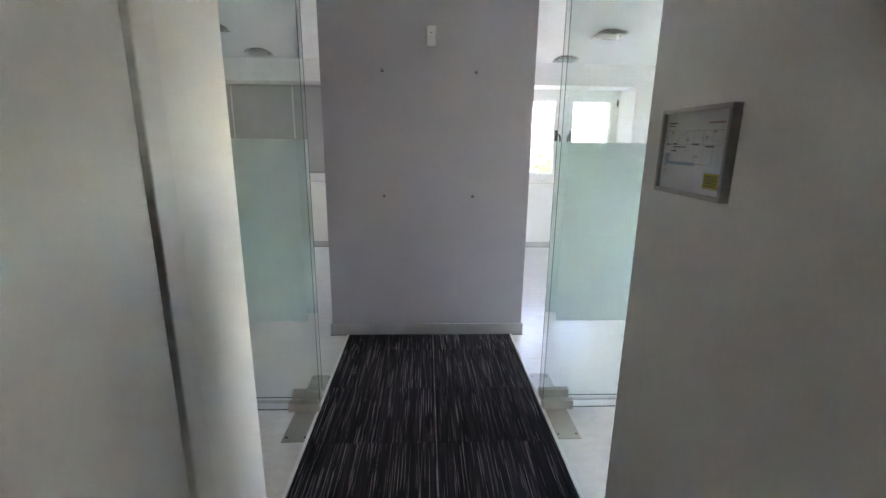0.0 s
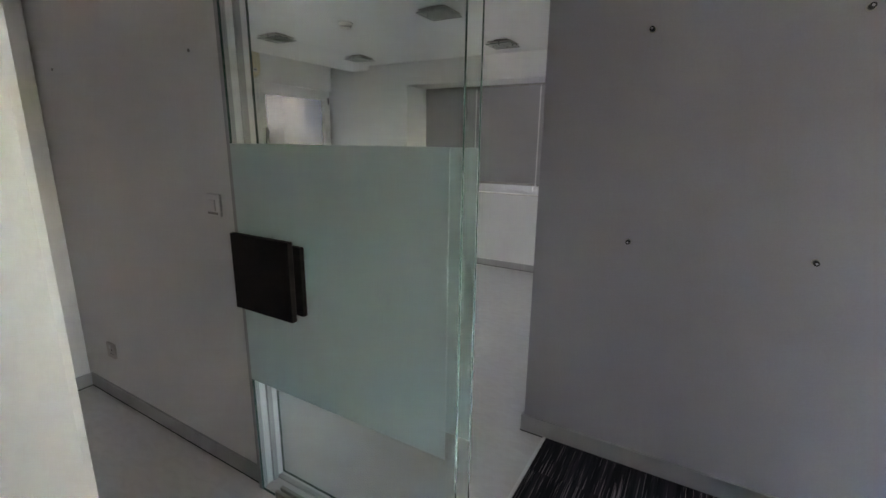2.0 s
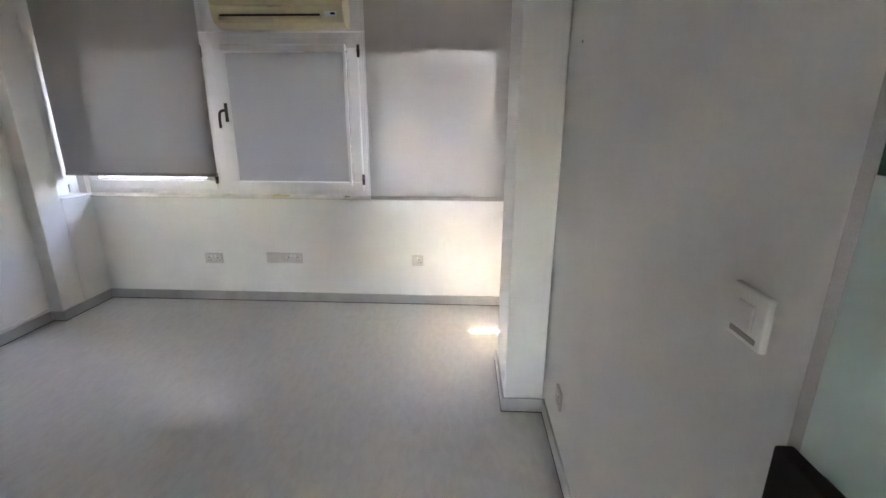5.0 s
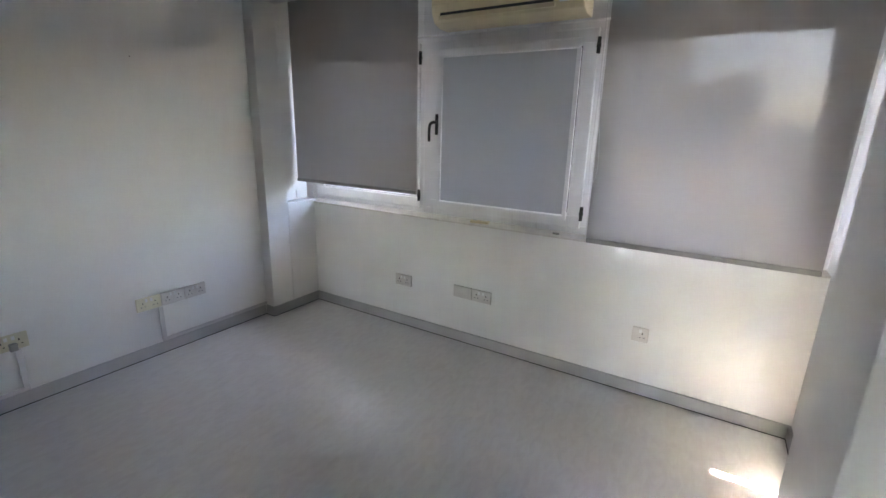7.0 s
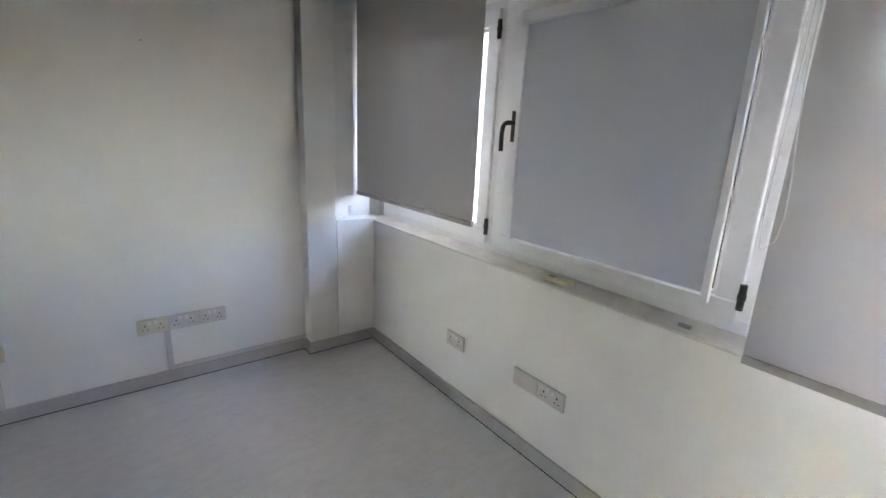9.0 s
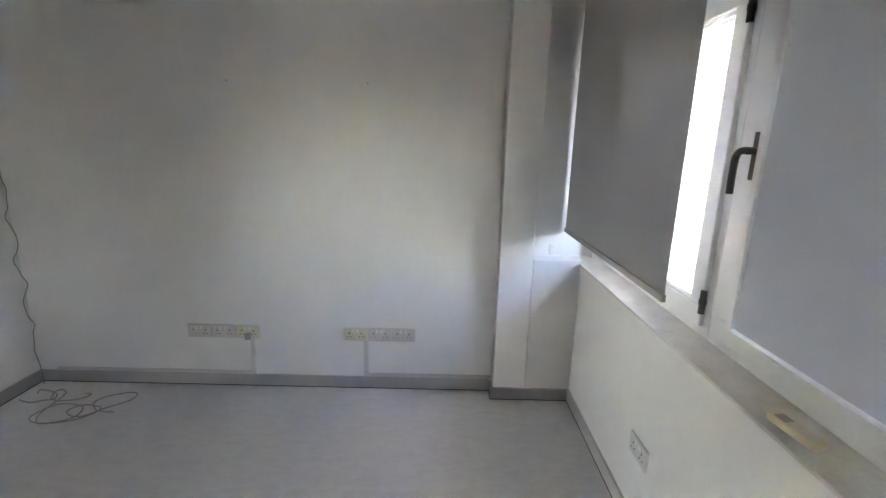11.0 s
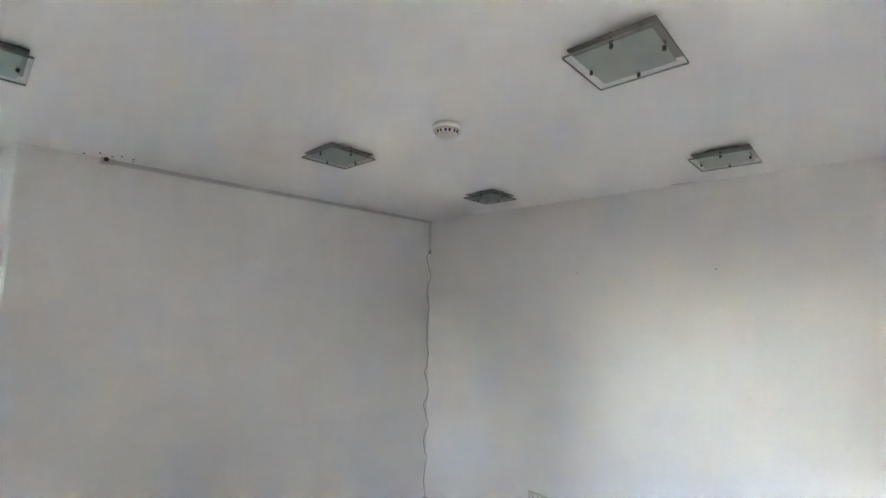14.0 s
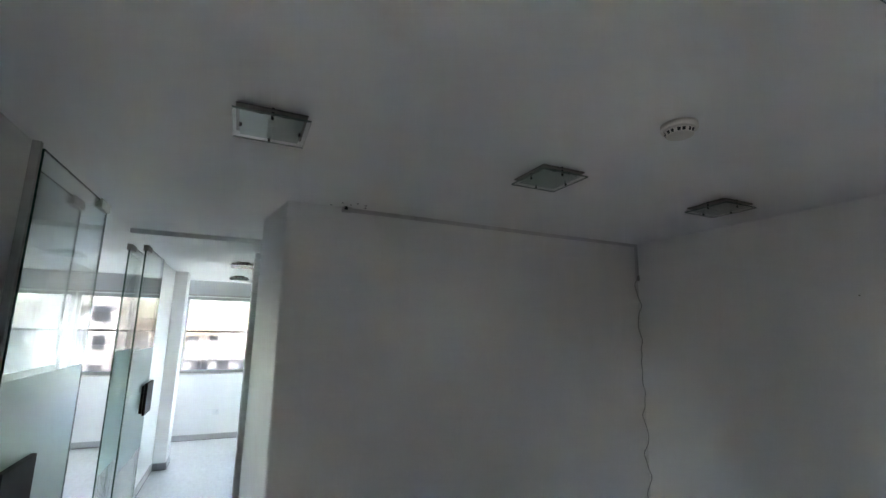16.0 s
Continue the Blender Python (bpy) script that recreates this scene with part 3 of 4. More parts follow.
# ---- glass doors ----
def glass_door(W, side, near, m, label):
    """Frameless leaf from the pivot at x=0; side +1: leaf runs to +x, -1: to -x. The corridor is at -y."""
    d = holder("glass_door", m, label, "glass door", "glass doors")
    H = CH - 0.02 if side < 0 else LOW - 0.015
    xs = lambda a, b: (min(a * side, b * side), max(a * side, b * side))
    bm = bmesh.new()
    bm_box(bm, *xs(0, W), -0.005, 0.005, 0.012, H)
    for f in bm.faces:
        f.normal_update()
        f.material_index = 1 if abs(f.normal.y) < 0.5 else 0
    finish("pane", bm, [DOORGLASS, GLASS_EDGE], d)
    a, b = xs(0.035 if near else 0.0, W - 0.001)
    film = solid("frosted_band", [(a, b, -0.0068, -0.0055, 0.523, 1.424)], FROST, d)
    tagged(film, "frosted film band across the glass")
    for z in (0.008, H - 0.045):
        bm = bmesh.new()
        bm_box(bm, *xs(0.004, 0.165), -0.018, -0.0055, z, z + 0.05)
        bm_box(bm, *xs(0.004, 0.165), 0.0055, 0.018, z, z + 0.05)
        bm_box(bm, *xs(-0.002, 0.010), -0.018, 0.018, z, z + 0.05)
        finish("patch_fitting", bm, STEEL, d, 0.003)
    if near:
        bm = bmesh.new()
        x0, x1 = xs(0.605, 0.90)
        bm_box(bm, x0, x1, -0.050, -0.028, 0.84, 1.117)
        bm_box(bm, *xs(0.575, 0.875), -0.028, -0.0085, 0.862, 1.10)
        tagged(finish("handle", bm, HANDLE, d, 0.003), "square dark wooden pull plate")
        bm = bmesh.new()
        bm_box(bm, x0, x1, 0.022, 0.045, 0.84, 1.117)
        bm_box(bm, x0 + 0.02, x1 - 0.02, 0.0055, 0.022, 0.875, 1.09)
        tagged(finish("handle", bm, HANDLE, d, 0.003), "square dark wooden pull plate")
        bm = bmesh.new()
        bm_box(bm, *xs(W - 0.26, W - 0.10), -0.020, -0.0055, 0.008, 0.058)
        bm_box(bm, *xs(W - 0.26, W - 0.10), 0.0055, 0.020, 0.008, 0.058)
        finish("bottom_lock", bm, STEEL, d, 0.003)
    return d


glass_door(0.915, -1, True, pose(-0.145, 2.655, 0), "closed frameless glass door with frosted band and dark handle")
glass_door(0.912, -1, False, pose(-0.158, 2.770, 0), "frameless second glass leaf with frosted band")
glass_door(0.915, 1, True, pose(1.060, 2.655, 0), "closed frameless glass door with frosted band and dark handle")
glass_door(0.93, 1, False, pose(1.072, 2.770, 0), "frameless second glass leaf with frosted band")


def floor_spring(m):
    ob = solid("floor_spring_plate", [(-0.062, 0.062, -0.315, 0.315, -0.004, 0.004)], STEEL, None, 0.0015, m)
    tagged(ob, "flat steel floor-spring cover plate beside the carpet", "cover plate", "door floor springs")
    for x, y in ((-0.045, -0.28), (0.045, -0.28), (-0.045, 0.28), (0.045, 0.28), (0.0, 0.1)):
        bm = bmesh.new()
        bm_cyl(bm, (x, y, 0.0045), 0.006, 0.002, "z", 10)
        finish("screw", bm, DARK, ob)
    return ob


floor_spring(pose(-0.215, 2.713, 0.0))
floor_spring(pose(1.13, 2.713, 0.0))
setting("floor_track", [(-1.10, -0.29, 2.738, 2.760, 0.0, 0.005), (1.21, 1.99, 2.738, 2.760, 0.0, 0.005)], ALU, "thin aluminium threshold strip", "threshold")
setting("door_jamb", [(-1.088, -1.066, GY - 0.03, GY - 0.002, 0.0, CH), (-1.077, -1.066, GY + 0.031, GY + 0.055, 0.0, CH), (1.99, 2.008, GY - 0.03, GY - 0.002, 0.0, LOW)], ALU, "slim aluminium door jamb", "trim", 0.002)

# ---- grey wall: motion sensor and fixing spots ----
ms = holder("alarm_sensor", pose(0.452, 3.625, 2.07), "white plastic alarm sensor high on the grey wall", "sensor")
bm = bmesh.new()
bm_box(bm, -0.029, 0.029, -0.040, 0, -0.062, 0.062)
finish("body", bm, UPVC, ms, 0.008)
solid("eye", [(-0.006, 0.006, -0.0415, -0.039, 0.018, 0.022)], DARK, ms)


def wall_fixing(x, z):
    f = holder("wall_fixing", pose(x, 3.625, z), "small steel stand-off fixing on the grey wall", "wall fixing", "stand-off fixings")
    bm = bmesh.new()
    bm_cyl(bm, (0, -0.014, 0), 0.009, 0.028, "y", 14)
    finish("stud", bm, BLACK, f)
    bm = bmesh.new()
    bm_cyl(bm, (0, -0.002, 0), 0.013, 0.004, "y", 16)
    finish("washer", bm, STEEL, f)
    bm = bmesh.new()
    bm_cyl(bm, (0, -0.0285, 0), 0.004, 0.003, "y", 8)
    finish("screw_head", bm, ALU, f)


for x, z in ((0.133, 1.86), (0.747, 1.86), (0.131, 1.046), (0.745, 1.046)):
    wall_fixing(x, z)

# ---- framed floor plan on the corridor wall ----
fr = holder("framed_plan", pose(CR, 1.574, 1.408, 0, 0, 90), "aluminium framed floor plan with yellow note", "picture frame")
hw, hh = 0.156, 0.104
solid("frame", [(-hw, hw, 0, 0.024, -hh, -hh + 0.011), (-hw, hw, 0, 0.024, hh - 0.011, hh), (-hw, -hw + 0.011, 0, 0.024, -hh + 0.011, hh - 0.011), (hw - 0.011, hw, 0, 0.024, -hh + 0.011, hh - 0.011)], ALU, fr, 0.0025)
solid("sheet", [(-hw + 0.01, hw - 0.01, 0.006, 0.014, -hh + 0.01, hh - 0.01)], PAPER, fr)
solid("yellow_note", [(-hw + 0.025, -hw + 0.085, 0.015, 0.0158, -0.079, -0.045)], NOTE, fr)
solid("note_lines", [(-hw + 0.030, -hw + 0.080, 0.0162, 0.0166, z, z + 0.0018) for z in (-0.052, -0.057, -0.062, -0.067, -0.073)], INK, fr)
solid("title", [(0.085, 0.125, 0.0145, 0.0148, 0.067, 0.070), (0.096, 0.125, 0.0145, 0.0148, 0.061, 0.0635)], INK, fr)
solid("subtitle", [(-0.125, -0.06, 0.0145, 0.0148, 0.064, 0.068)], RED_INK, fr)
lines = [(-0.125, 0.128, 0.0145, 0.0148, 0.049, 0.0502), (-0.125, 0.128, 0.0145, 0.0148, 0.016, 0.0172), (-0.09, 0.10, 0.0145, 0.0148, -0.028, -0.0268)]
lines += [(x, x + 0.0012, 0.0145, 0.0148, 0.016, 0.05) for x in (-0.125, -0.085, -0.045, -0.005, 0.03, 0.065, 0.10, 0.128)]
lines += [(x, x + 0.0012, 0.0145, 0.0148, -0.028, 0.008) for x in (-0.09, -0.05, -0.01, 0.04, 0.10)]
solid("plan_lines", lines, PALE_INK, fr)
solid("plan_walls", [(0.108, 0.128, 0.0149, 0.0152, 0.016, 0.019), (0.072, 0.095, 0.0149, 0.0152, 0.017, 0.020), (-0.03, 0.0, 0.0149, 0.0152, 0.017, 0.02), (-0.095, -0.06, 0.0149, 0.0152, 0.012, 0.015),
                     (0.03, 0.095, 0.0149, 0.0152, 0.010, 0.0125), (0.075, 0.10, 0.0149, 0.0152, 0.0, 0.003), (0.118, 0.13, 0.0149, 0.0152, -0.036, -0.034), (0.116, 0.13, 0.0149, 0.0152, -0.048, -0.046), (0.12, 0.13, 0.0149, 0.0152, -0.060, -0.058)], INK, fr)
solid("blue_area", [(0.107, 0.129, 0.0149, 0.0152, -0.024, -0.004)], BLUE_INK, fr)
solid("glazing", [(-hw + 0.01, hw - 0.01, 0.020, 0.022, -hh + 0.01, hh - 0.01)], CLEAR, fr)
rnd = random.Random(3)
rooms = []
for k in range(46):
    x, z = rnd.uniform(-0.122, 0.118), rnd.choice((0.044, 0.038, 0.032, 0.026, 0.003, -0.004, -0.012, -0.019))
    w = rnd.uniform(0.002, 0.012)
    rooms.append((x, min(x + w, 0.126), 0.0149, 0.0151, z, z + rnd.choice((0.0012, 0.0012, 0.005))))
tagged(solid("plan_rooms", rooms, PALE_INK, fr), "faint drawn fittings", kind="stuff")
solid("tinted_area", [(-0.02, 0.128, 0.0142, 0.0144, -0.032, -0.024)], BLUE_INK, fr)
for part in fr.children:
    part.scale.x = 0.885


# ---- ceiling lights ----
def ceiling_light():
    L = holder("ceiling_light", pose(0, 0, 0), "unlit square ceiling light, steel plate and frosted glass", "ceiling light", "ceiling lights")
    s = 0.110
    solid("back_plate", [(-s + 0.005, s - 0.005, -s + 0.005, s - 0.005, -0.024, -0.019), (-0.06, 0.06, -0.06, 0.06, -0.019, -0.001)], LAMPSTEEL, L, 0.001)
    for y in (-0.035, 0.035):
        bm = bmesh.new()
        bm_cyl(bm, (0, y, -0.0325), 0.0055, 0.15, "x", 12)
        finish("tube", bm, TUBE, L)
    bm = bmesh.new()
    for x, y in ((-0.09, 0), (0.09, 0), (0, -0.09), (0, 0.09)):
        bm_cyl(bm, (x, y, -0.028), 0.004, 0.036, "z", 12)
        bm_cyl(bm, (x, y, -0.047), 0.0045, 0.004, "z", 12)
    for y in (-0.035, 0.035):
        for x in (-0.078, 0.078):
            bm_box(bm, x - 0.008, x + 0.008, y - 0.009, y + 0.009, -0.036, -0.022)
    finish("post", bm, DARK, L)
    bm = bmesh.new()
    bm_box(bm, -s - 0.004, s + 0.004, -s - 0.004, s + 0.004, -0.045, -0.039)
    for f in bm.faces:
        f.normal_update()
        f.material_index = 1 if abs(f.normal.z) < 0.5 else 0
    finish("glass_plate", bm, [DOORGLASS, LAMP_EDGE], L)
    solid("frosted_center", [(-s + 0.017, s - 0.017, -s + 0.017, s - 0.017, -0.0385, -0.0378)], LAMPFROST, L)
    return L


first = ceiling_light()
spots = [(-2.937, 0.752, CH), (-1.69, 0.755, CH), (-1.72, -0.305, CH), (-2.945, -0.335, CH), (-1.69, 1.87, CH), (-1.31, 4.45, CH), (-1.31, 5.53, CH), (-2.92, 5.50, CH), (-2.92, 4.45, CH),
         (1.93, 4.44, CH), (1.92, 5.60, CH), (3.48, 5.62, CH), (1.82, 1.93, LOW), (3.25, 1.97, LOW)]
first.matrix_basis = pose(*spots[0])
for q in spots[1:]:
    copy_thing(first, pose(*q))


def smoke_detector(x, y, z):
    d = holder("smoke_detector", pose(x, y, z), "round cream smoke detector on the ceiling", "smoke detector", "smoke detectors")
    bm = bmesh.new()
    bm_cyl(bm, (0, 0, -0.009), 0.056, 0.018, "z", 32)
    bm_cyl(bm, (0, 0, -0.027), 0.040, 0.022, "z", 32, r2=0.049)
    finish("body", bm, material("detector_plastic", (0.74, 0.70, 0.64), 0.45), d)
    bm = bmesh.new()
    for k in range(8):
        a = k * math.pi / 4
        c, s = math.cos(a), math.sin(a)
        v = [bm.verts.new((r * math.cos(a + da), r * math.sin(a + da), z)) for r, z, da in ((0.0425, -0.035, -0.27), (0.0425, -0.035, 0.27), (0.0468, -0.025, 0.27), (0.0468, -0.025, -0.27))]
        bm.faces.new(v)
    finish("vent", bm, DARK, d)


smoke_detector(-2.235, 0.645, CH)
smoke_detector(-2.14, 4.45, CH)
smoke_detector(2.83, 4.50, CH)


# ---- sockets ----
def socket(m, W, label, mat=SOCKET, holes=1, switch=True):
    """Plate in the xz plane, its top-left corner at the origin; the room is at -y."""
    s = holder("wall_socket", m, label, "wall socket", "wall sockets")
    solid("plate", [(0, W, -0.011, 0, -0.086, 0)], mat, s, 0.003)
    hol = []
    for k in range(holes):
        cx = W * (k + 0.5) / holes + (0.012 if switch and holes == 1 else 0)
        hol += [(cx - 0.003, cx + 0.003, -0.0118, -0.0105, -0.040, -0.030), (cx - 0.0145, cx - 0.0075, -0.0118, -0.0105, -0.0605, -0.056), (cx + 0.0075, cx + 0.0145, -0.0118, -0.0105, -0.0605, -0.056)]
    if hol:
        solid("pin_hole", hol, DARK, s)
    if switch:
        for k in range(max(holes, 1)):
            cx = W * (k + 0.5) / max(holes, 1) + (0 if holes < 2 else (0.022 if k == 0 else -0.022))
            solid("rocker", [(cx - 0.007, cx + 0.007, -0.0145, -0.010, -0.030, -0.010)], UPVC, s, 0.001)
    return s


def on_south(x, z):
    return pose(x, SY, z, 0, 0, 180)


for x0, mats in ((-1.652, (SOCKET, SOCKET, SOCKET_Y)), (-2.618, (SOCKET_Y, SOCKET, SOCKET))):
    for k, mat in enumerate(mats):
        socket(on_south(x0 - k * 0.149, 0.41), 0.147, "double wall socket plate low on the white wall" if mat is SOCKET else "yellowed double wall socket plate", mat, 2, True)
pl = holder("plug", on_south(-2.03, 0.345), "grey plug in the wall socket", "plug")
solid("body", [(-0.016, 0.016, -0.04, -0.0135, -0.02, 0.02)], BAR, pl, 0.004)
# trunking and cables on the south wall
setting("trunking", [(-2.062, -2.036, SY, SY + 0.012, BH + 0.022, 0.323), (-2.062, -0.80, SY, SY + 0.012, BH + 0.002, BH + 0.022),
                     (-2.770, -2.742, SY, SY + 0.012, BH + 0.022, 0.323), (-3.549, -2.742, SY, SY + 0.012, BH + 0.002, BH + 0.024),
                     (EWX - 0.012, EWX, SY, 1.40, CH - 0.024, CH - 0.001), (EWX - 0.014, EWX, SY, SY + 0.022, 2.03, CH - 0.024)], TRUNK, "white plastic cable trunking on the walls", "trunking", 0.002)
for y, z, wdt, n, mat, lab in ((0.125, 0.41, 0.147, 2, SOCKET, "white double wall socket under the window"), (0.645, 0.422, 0.145, 0, SOCKET, "blank socket plate under the window"),
                          (0.792, 0.422, 0.147, 2, SOCKET, "white double wall socket under the window"), (1.842, 0.42, 0.088, 1, SOCKET, "white single wall outlet under the window")):
    socket(pose(WX, y, z, 0, 0, 90), wdt, lab, mat, n, n > 0)
socket(pose(-2.36, GY, 0.345), 0.086, "white single wall socket above the skirting", SOCKET, 1)
socket(pose(EX, 2.16, 0.43, 0, 0, -90), 0.086, "white single wall socket under the window", UPVC, 1)
ls = holder("light_switch", pose(-1.28, GY, 1.235), "white light switch beside the glass door", "light switch")
solid("plate", [(0, 0.086, -0.012, 0, -0.086, 0)], UPVC, ls, 0.003)
solid("rocker", [(0.024, 0.062, -0.017, -0.011, -0.064, -0.022)], UPVC, ls, 0.002)
solid("holder_slot", [(0.012, 0.074, -0.0135, -0.0118, -0.078, -0.070)], BAR, ls)

# cable in the corner, coil on the floor, camera stub at the ceiling
pts = [(EWX - 0.016, SY + 0.02, 2.05)]
for k in range(1, 38):
    z = 2.05 - k * 0.052
    pts.append((EWX - 0.018 + 0.010 * math.sin(k * 1.35), SY + 0.026 + 0.015 * math.sin(k * 1.1) + 0.006 * math.sin(k * 2.7), z))
pts += [(EWX - 0.03, SY + 0.03, 0.06), (EWX - 0.06, SY + 0.06, 0.008)]
tagged(tube("hanging_cable", pts, 0.0026, RUBBER), "thin grey cable hanging wavy in the corner", "cable")
con = solid("cable_clip", [(EWX - 0.026, EWX - 0.014, SY + 0.008, SY + 0.022, 2.03, 2.07)], BAR, None, 0.002)
tagged(con, "small grey cable connector in the corner", "cable connector")
coil = []
for cx, cy, rx, ry, start, turn in ((-0.83, 0.20, 0.10, 0.06, 0.6, 4.6), (-1.00, 0.17, 0.11, 0.07, 3.4, -4.2), (-1.08, 0.36, 0.13, 0.09, 1.2, 6.6), (-1.20, 0.33, 0.08, 0.055, 2.6, 7.0), (-1.33, 0.24, 0.12, 0.10, 4.2, 4.0)):
    for k in range(9):
        a = start + turn * k / 8
        coil.append((cx + rx * math.cos(a) * (1 + 0.12 * math.sin(k * 1.9)), SY + cy + ry * math.sin(a), 0.005 + 0.005 * (k % 2)))
tagged(tube("cable_coil", coil, 0.0036, RUBBER), "loose grey cable coiled on the floor", "cable")
stub = holder("cable_stub", pose(EWX - 0.03, 1.415, CH), "black cable stub and white box at ceiling", "cable")
bm = bmesh.new()
bm_cyl(bm, (0, 0, -0.010), 0.010, 0.018, "z", 12)
finish("plug", bm, BLACK, stub, 0.002)
solid("box", [(0.0, 0.028, -0.035, 0.02, -0.03, -0.002)], TRUNK, stub, 0.003)
holes = bmesh.new()
for dx, dy in ((-0.03, 0.1), (-0.1, 0.05), (-0.12, -0.03), (-0.05, -0.09), (-0.08, 0.0), (-0.10, -0.08)):
    bm_cyl(holes, (EWX + dx, 1.40 + dy, CH - 0.0015), 0.005, 0.002, "z", 8)
tagged(finish("screw_holes", holes, DARK), "small dark screw holes left in the ceiling", "screw holes", kind="structure")
marks = bmesh.new()
for x, z in ((-2.017, 1.841), (-2.79, 1.844)):
    bm_cyl(marks, (x, SY + 0.001, z), 0.004, 0.004, "y", 8)
for x, z in ((-1.30, 1.75), (-2.45, 1.76)):
    bm_cyl(marks, (x, GY - 0.001, z), 0.006, 0.004, "y", 8)
bm_box(marks, -2.70, -2.60, SY + 0.04, SY + 0.045, CH - 0.002, CH - 0.0005)
tagged(finish("nail_marks", marks, BAR), "small nails and marks left in the walls", "nails", kind="structure")

# remote control and clips on the sill
rc = holder("remote_control", pose(-4.068, 0.80, SILL, 0, 0, 97), "yellowed remote control lying on the window sill", "remote control")
solid("body", [(-0.065, 0.065, -0.021, 0.021, 0.0, 0.019)], CREAM, rc, 0.005)
solid("screen", [(-0.052, -0.018, -0.014, 0.014, 0.0185, 0.0198)], BAR, rc)
solid("button", [(0.0, 0.012, -0.010, 0.010, 0.0185, 0.0205), (0.02, 0.03, -0.012, -0.002, 0.0185, 0.0205), (0.02, 0.03, 0.002, 0.012, 0.0185, 0.0205), (0.038, 0.05, -0.01, 0.01, 0.0185, 0.0205)], SOCKET, rc, 0.0008)
cl = solid("window_clip", [(-0.02, 0.02, -0.009, 0.009, 0, 0.012)], BAR, None, 0.003, pose(-4.06, 1.33, SILL, 0, 0, 88))
tagged(cl, "small grey plastic clip on the sill", "clip")
tagged(solid("chain_clip", [(-3.86, -3.83, -0.745, -0.733, 0.93, 0.99)], UPVC, None, 0.003), "white blind-chain holder on the pillar", "clip")


# ---- outside ----
bm = bmesh.new()
bm_box(bm, -1500, 1500, -1500, 1500, -17.0, -16.0)
tagged(finish("ground", bm, GROUND), "dusty town ground far below the windows", "ground", kind="structure")


def building(x, y, w, d, top, mat, label, floors=6, cols=8, faces="", base=-16.0, parapet=True):
    """Block with storeys of recessed windows on the named sides."""
    b = holder("building", pose(x, y, base), label, "building", "town buildings")
    h = top - base
    bm = bmesh.new()
    bm_box(bm, -w / 2, w / 2, -d / 2, d / 2, 0, h)
    if parapet:
        for q in ((-w / 2 - 0.2, w / 2 + 0.2, -d / 2 - 0.2, -d / 2, h - 1.0, h + 1.1), (-w / 2 - 0.2, w / 2 + 0.2, d / 2, d / 2 + 0.2, h - 1.0, h + 1.1),
                  (-w / 2 - 0.2, -w / 2, -d / 2, d / 2, h - 1.0, h + 1.1), (w / 2, w / 2 + 0.2, -d / 2, d / 2, h - 1.0, h + 1.1)):
            bm_box(bm, *q)
    bm_box(bm, -w * 0.2, w * 0.05, -d * 0.15, d * 0.15, h, h + 2.2)
    bm_cyl(bm, (w * 0.25, d * 0.2, h + 0.9), 0.6, 1.8, "z", 12)
    finish("walls", bm, mat, b)
    win, slabs = bmesh.new(), bmesh.new()
    for k in range(floors):
        z0 = h - 2.6 - k * 3.0
        for side in faces:
            run = d if side in "EW" else w
            for c in range(cols):
                u = -run / 2 + run * (c + 0.5) / cols
                ww = run / cols * (0.26 if (c * 7 + k) % 3 else 0.36)
                if side == "W":
                    bm_box(win, -w / 2 - 0.06, -w / 2 + 0.1, u - ww, u + ww, z0, z0 + 1.4)
                    if c % 2:
                        bm_box(slabs, -w / 2 - 1.0, -w / 2, u - ww * 1.5, u + ww * 1.5, z0 - 0.9, z0 + 0.15)
                elif side == "E":
                    bm_box(win, w / 2 - 0.1, w / 2 + 0.06, u - ww, u + ww, z0, z0 + 1.4)
                    if c % 2:
                        bm_box(slabs, w / 2, w / 2 + 1.0, u - ww * 1.5, u + ww * 1.5, z0 - 0.9, z0 + 0.15)
                else:
                    bm_box(win, u - ww, u + ww, -d / 2 - 0.06, -d / 2 + 0.1, z0, z0 + 1.4)
    if faces:
        finish("windows", win, WINDARK, b)
        if len(slabs.verts):
            finish("balconies", slabs, mat, b)
        else:
            slabs.free()
    else:
        win.free(), slabs.free()


# west: neighbours close to the office
building(-22.0, 12.0, 12, 18.6, 0.75, CONC_B, "sunlit beige apartment block with flat roof", 0, 0)
building(-18.0, -0.4, 7, 6.2, -1.0, CONC_B, "low beige block in front of grey ones", 0, 0)
building(-46.0, 1.0, 12, 5.4, 4.6, CONC_G, "grey apartment block with roof huts", 6, 3, "E")
building(-46.0, -8.0, 12, 12.4, 11.5, CONC_G, "tall grey apartment block", 9, 6, "E")
# unseen upper storeys added to keep direct sun off window_1 and window_2
building(-11.5, -9.0, 12, 8, 13.0, CONC_C, "cream rendered neighbour house", 0, 0)
building(-66.0, 60.0, 8, 5, 10.0, CONC_W, "white tower block in the distance", 9, 3, "ES")
building(-80.0, 78.0, 14, 10, 6.0, CONC_W, "white tower block in the distance", 8, 4, "ES")
building(-60.0, 62.0, 10, 6, 4.0, CONC_W, "white apartment block in the distance", 6, 4, "ES")
building(-43.0, 41.0, 7, 5, 14.0, CONC_G, "tall grey apartment block in shade", 0, 0)
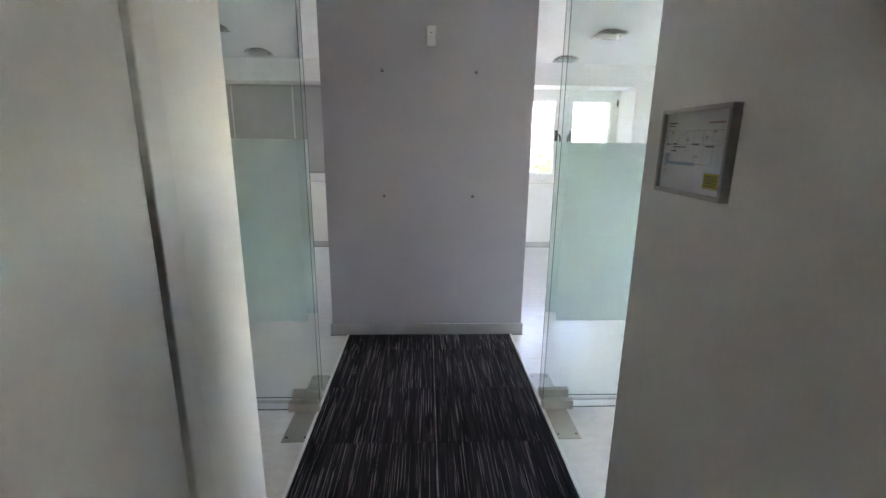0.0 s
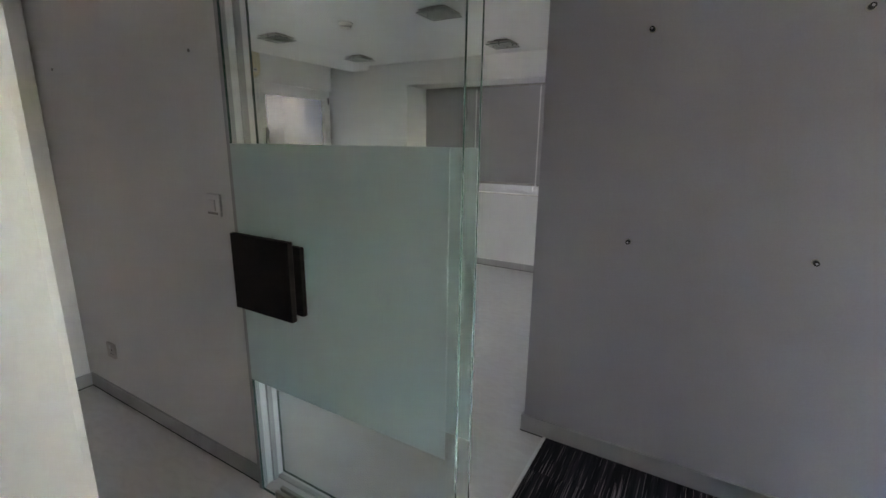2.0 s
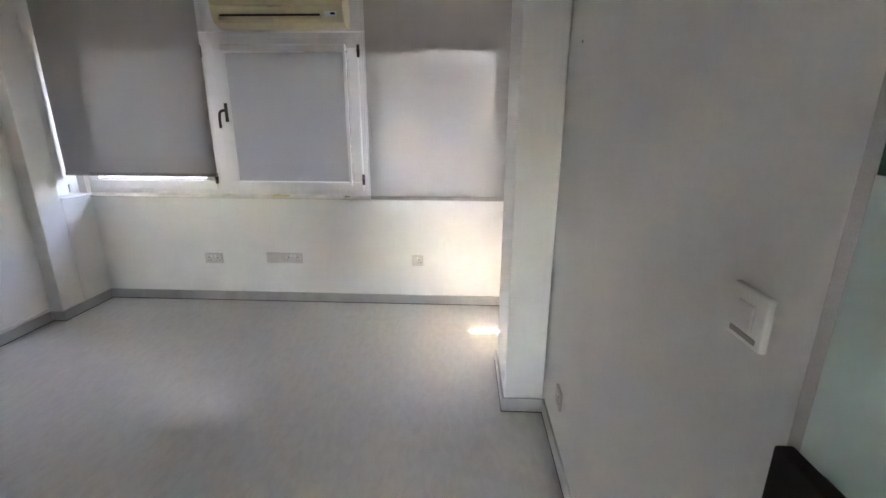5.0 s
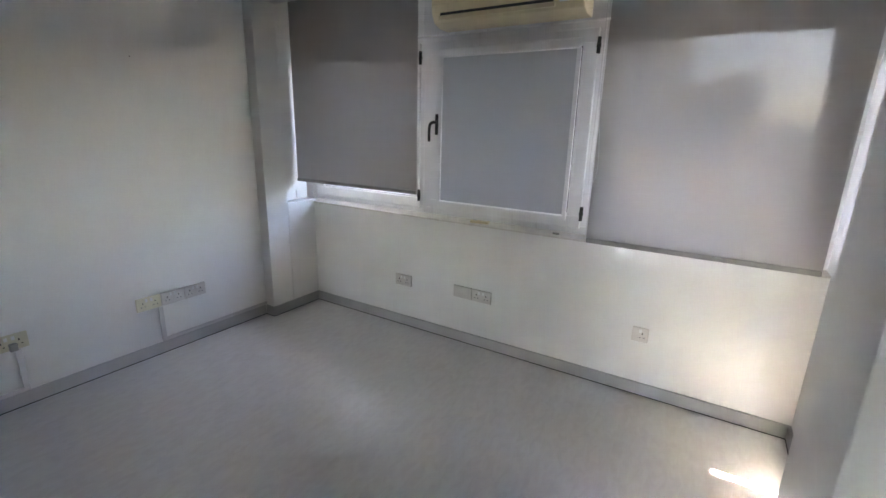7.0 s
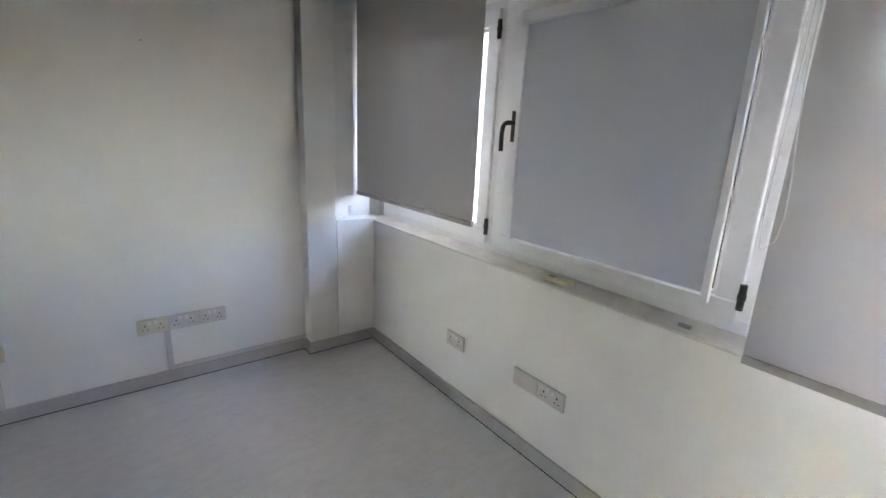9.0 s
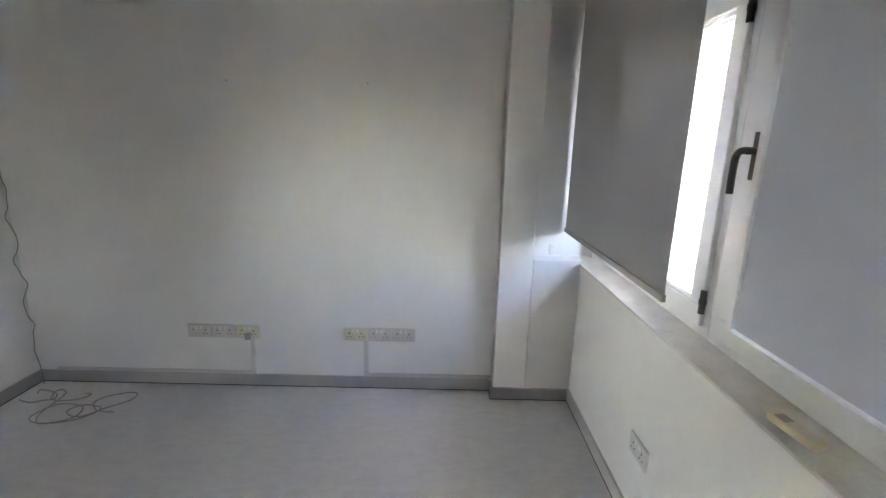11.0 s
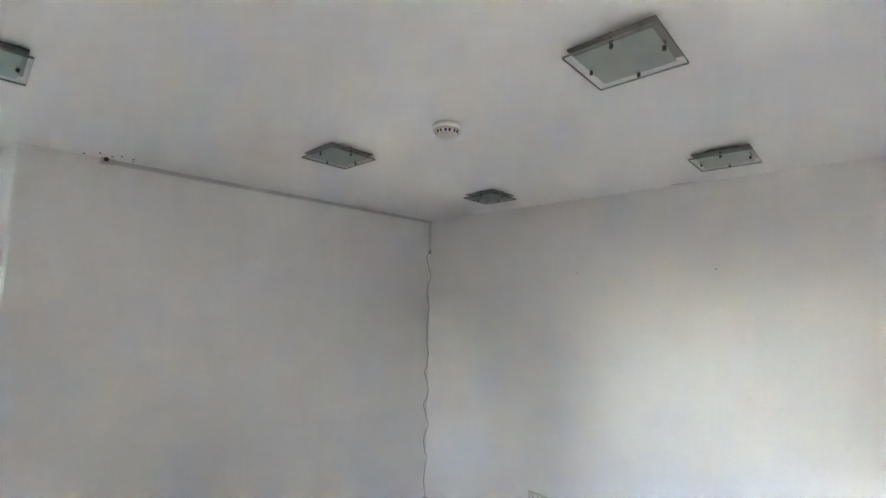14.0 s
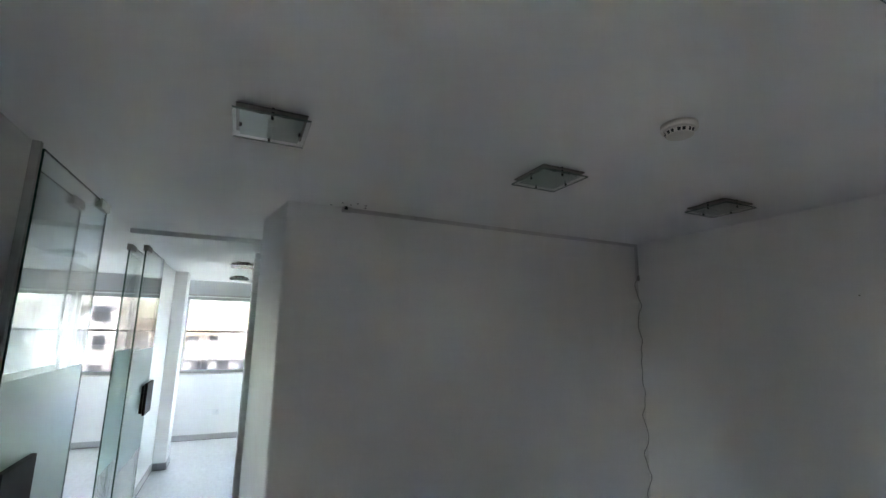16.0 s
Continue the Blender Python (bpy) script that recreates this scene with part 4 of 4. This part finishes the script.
# east: town across the street
building(62.0, 1.0, 14, 21, -1.2, CONC_W, "white apartment block with rows of windows", 5, 9, "W")
building(69.0, 0.0, 10, 25, 1.3, CONC_B, "ochre apartment block behind a white one", 3, 8, "W")
building(75.0, 26.0, 14, 18, 2.2, CONC_W, "white apartment block with balconies", 6, 7, "W")
building(90.0, 52.0, 16, 24, 1.2, CONC_W, "white apartment block with balconies", 6, 8, "W")
building(60.0, 17.5, 8, 6, 4.5, CONC_W, "slender pale apartment tower", 6, 3, "W")
building(110.0, 85.0, 20, 30, 2.5, CONC_W, "white apartment block with balconies", 6, 8, "W")


def tree(x, y, h, r, seed):
    rnd = random.Random(seed)
    t = holder("tree", pose(x, y, -16.0), "leafy green tree beyond the street", "tree", "trees")
    bm = bmesh.new()
    bm_cyl(bm, (0, 0, h * 0.3), 0.35, h * 0.6, "z", 8, r2=0.16)
    for k in range(5):
        a = k * 1.26 + rnd.random()
        q = Matrix.Translation((0, 0, h * (0.42 + 0.05 * k))) @ Matrix.Rotation(a, 4, "Z") @ Matrix.Rotation(0.8, 4, "Y") @ Matrix.Translation((0, 0, r * 0.4))
        bmesh.ops.create_cone(bm, cap_ends=True, segments=6, radius1=0.13, radius2=0.04, depth=r * 0.8, matrix=q)
    finish("trunk", bm, BARK, t)
    verts, faces = [], []
    lobes = [(rnd.uniform(-0.6, 0.6) * r, rnd.uniform(-0.6, 0.6) * r, h * rnd.uniform(0.62, 0.9), r * rnd.uniform(0.35, 0.6)) for _ in range(9)]
    for k in range(1500):
        cx, cy, cz, cr = lobes[k % 9]
        d = Vector((rnd.gauss(0, 1), rnd.gauss(0, 1), rnd.gauss(0, 1))).normalized() * cr * rnd.random() ** 0.4
        p = Vector((cx, cy, cz)) + d
        q = Euler((rnd.uniform(0, 6), rnd.uniform(0, 6), rnd.uniform(0, 6))).to_matrix()
        s = rnd.uniform(0.18, 0.42)
        n = len(verts)
        verts += [tuple(p + q @ Vector(v) * s) for v in ((-1, 0, 0), (0, -0.6, 0.15), (1, 0, 0), (0, 0.6, 0.15))]
        faces += [(n, n + 1, n + 2), (n, n + 2, n + 3)]
    me = bpy.data.meshes.new("leaves")
    me.from_pydata(verts, [], faces)
    me.materials.append(LEAF)
    lv = new("leaves", me)
    lv.parent = t
    return tagged(t, kind="")


kinds = [tree(10.0, 46.0, 17.0, 5.0, 1), tree(16.0, 52.0, 15.5, 5.5, 2), tree(22.0, 48.0, 16.6, 4.6, 3)]
rnd = random.Random(5)
for k in range(26):
    src = kinds[k % 3]
    q = copy_thing(src, pose(-6 + k * 2.6 + rnd.uniform(-1, 1), rnd.uniform(55, 90), -16.0 - rnd.uniform(0, 1.0), 0, 0, rnd.uniform(0, 360)))
for x, y in ((40, 20), (44, 24), (42, 14), (46, 30)):
    copy_thing(kinds[0], pose(x, y, -19.5, 0, 0, x * 7))

# ---- carpet tiles, last ----
cp = holder("carpet", pose(0, 0, 0), "charcoal carpet tiles with pale streaks along the corridor", "carpet", kind="structure")
CX0, CX1, TY = -0.148, 1.056, 0.4895
setting("carpet_trim", [(CX0 - 0.016, CX0 - 0.001, -2.0, 3.612, 0.0, 0.008), (CX1 + 0.001, CX1 + 0.016, -2.0, 3.612, 0.0, 0.008)], UPVC, "white edging strips along the carpet", "trim", 0.002)


def tile_mesh(w, d):
    bm = bmesh.new()
    bm_box(bm, 0, w, 0, d, 0.0, 0.0075)
    bmesh.ops.bevel(bm, geom=[e for e in bm.edges if all(v.co.z > 0.005 for v in e.verts)], offset=0.0025, segments=1, affect="EDGES")
    me = bpy.data.meshes.new("carpet_tile")
    bm.to_mesh(me)
    bm.free()
    me.materials.append(CARPET)
    return me


cuts = [CX0, 0.005, 0.475, 0.945, CX1]
y = 2.8715 + TY
row = 0
while y > -1.6:
    y1 = min(y + TY, 3.612)
    for a, b in zip(cuts, cuts[1:]):
        ob = new("carpet_tile", tile_mesh(b - a - 0.0015, y1 - y - 0.0015))
        ob.matrix_basis = pose(a, y, 0.0)
        ob.parent = cp
    y -= TY
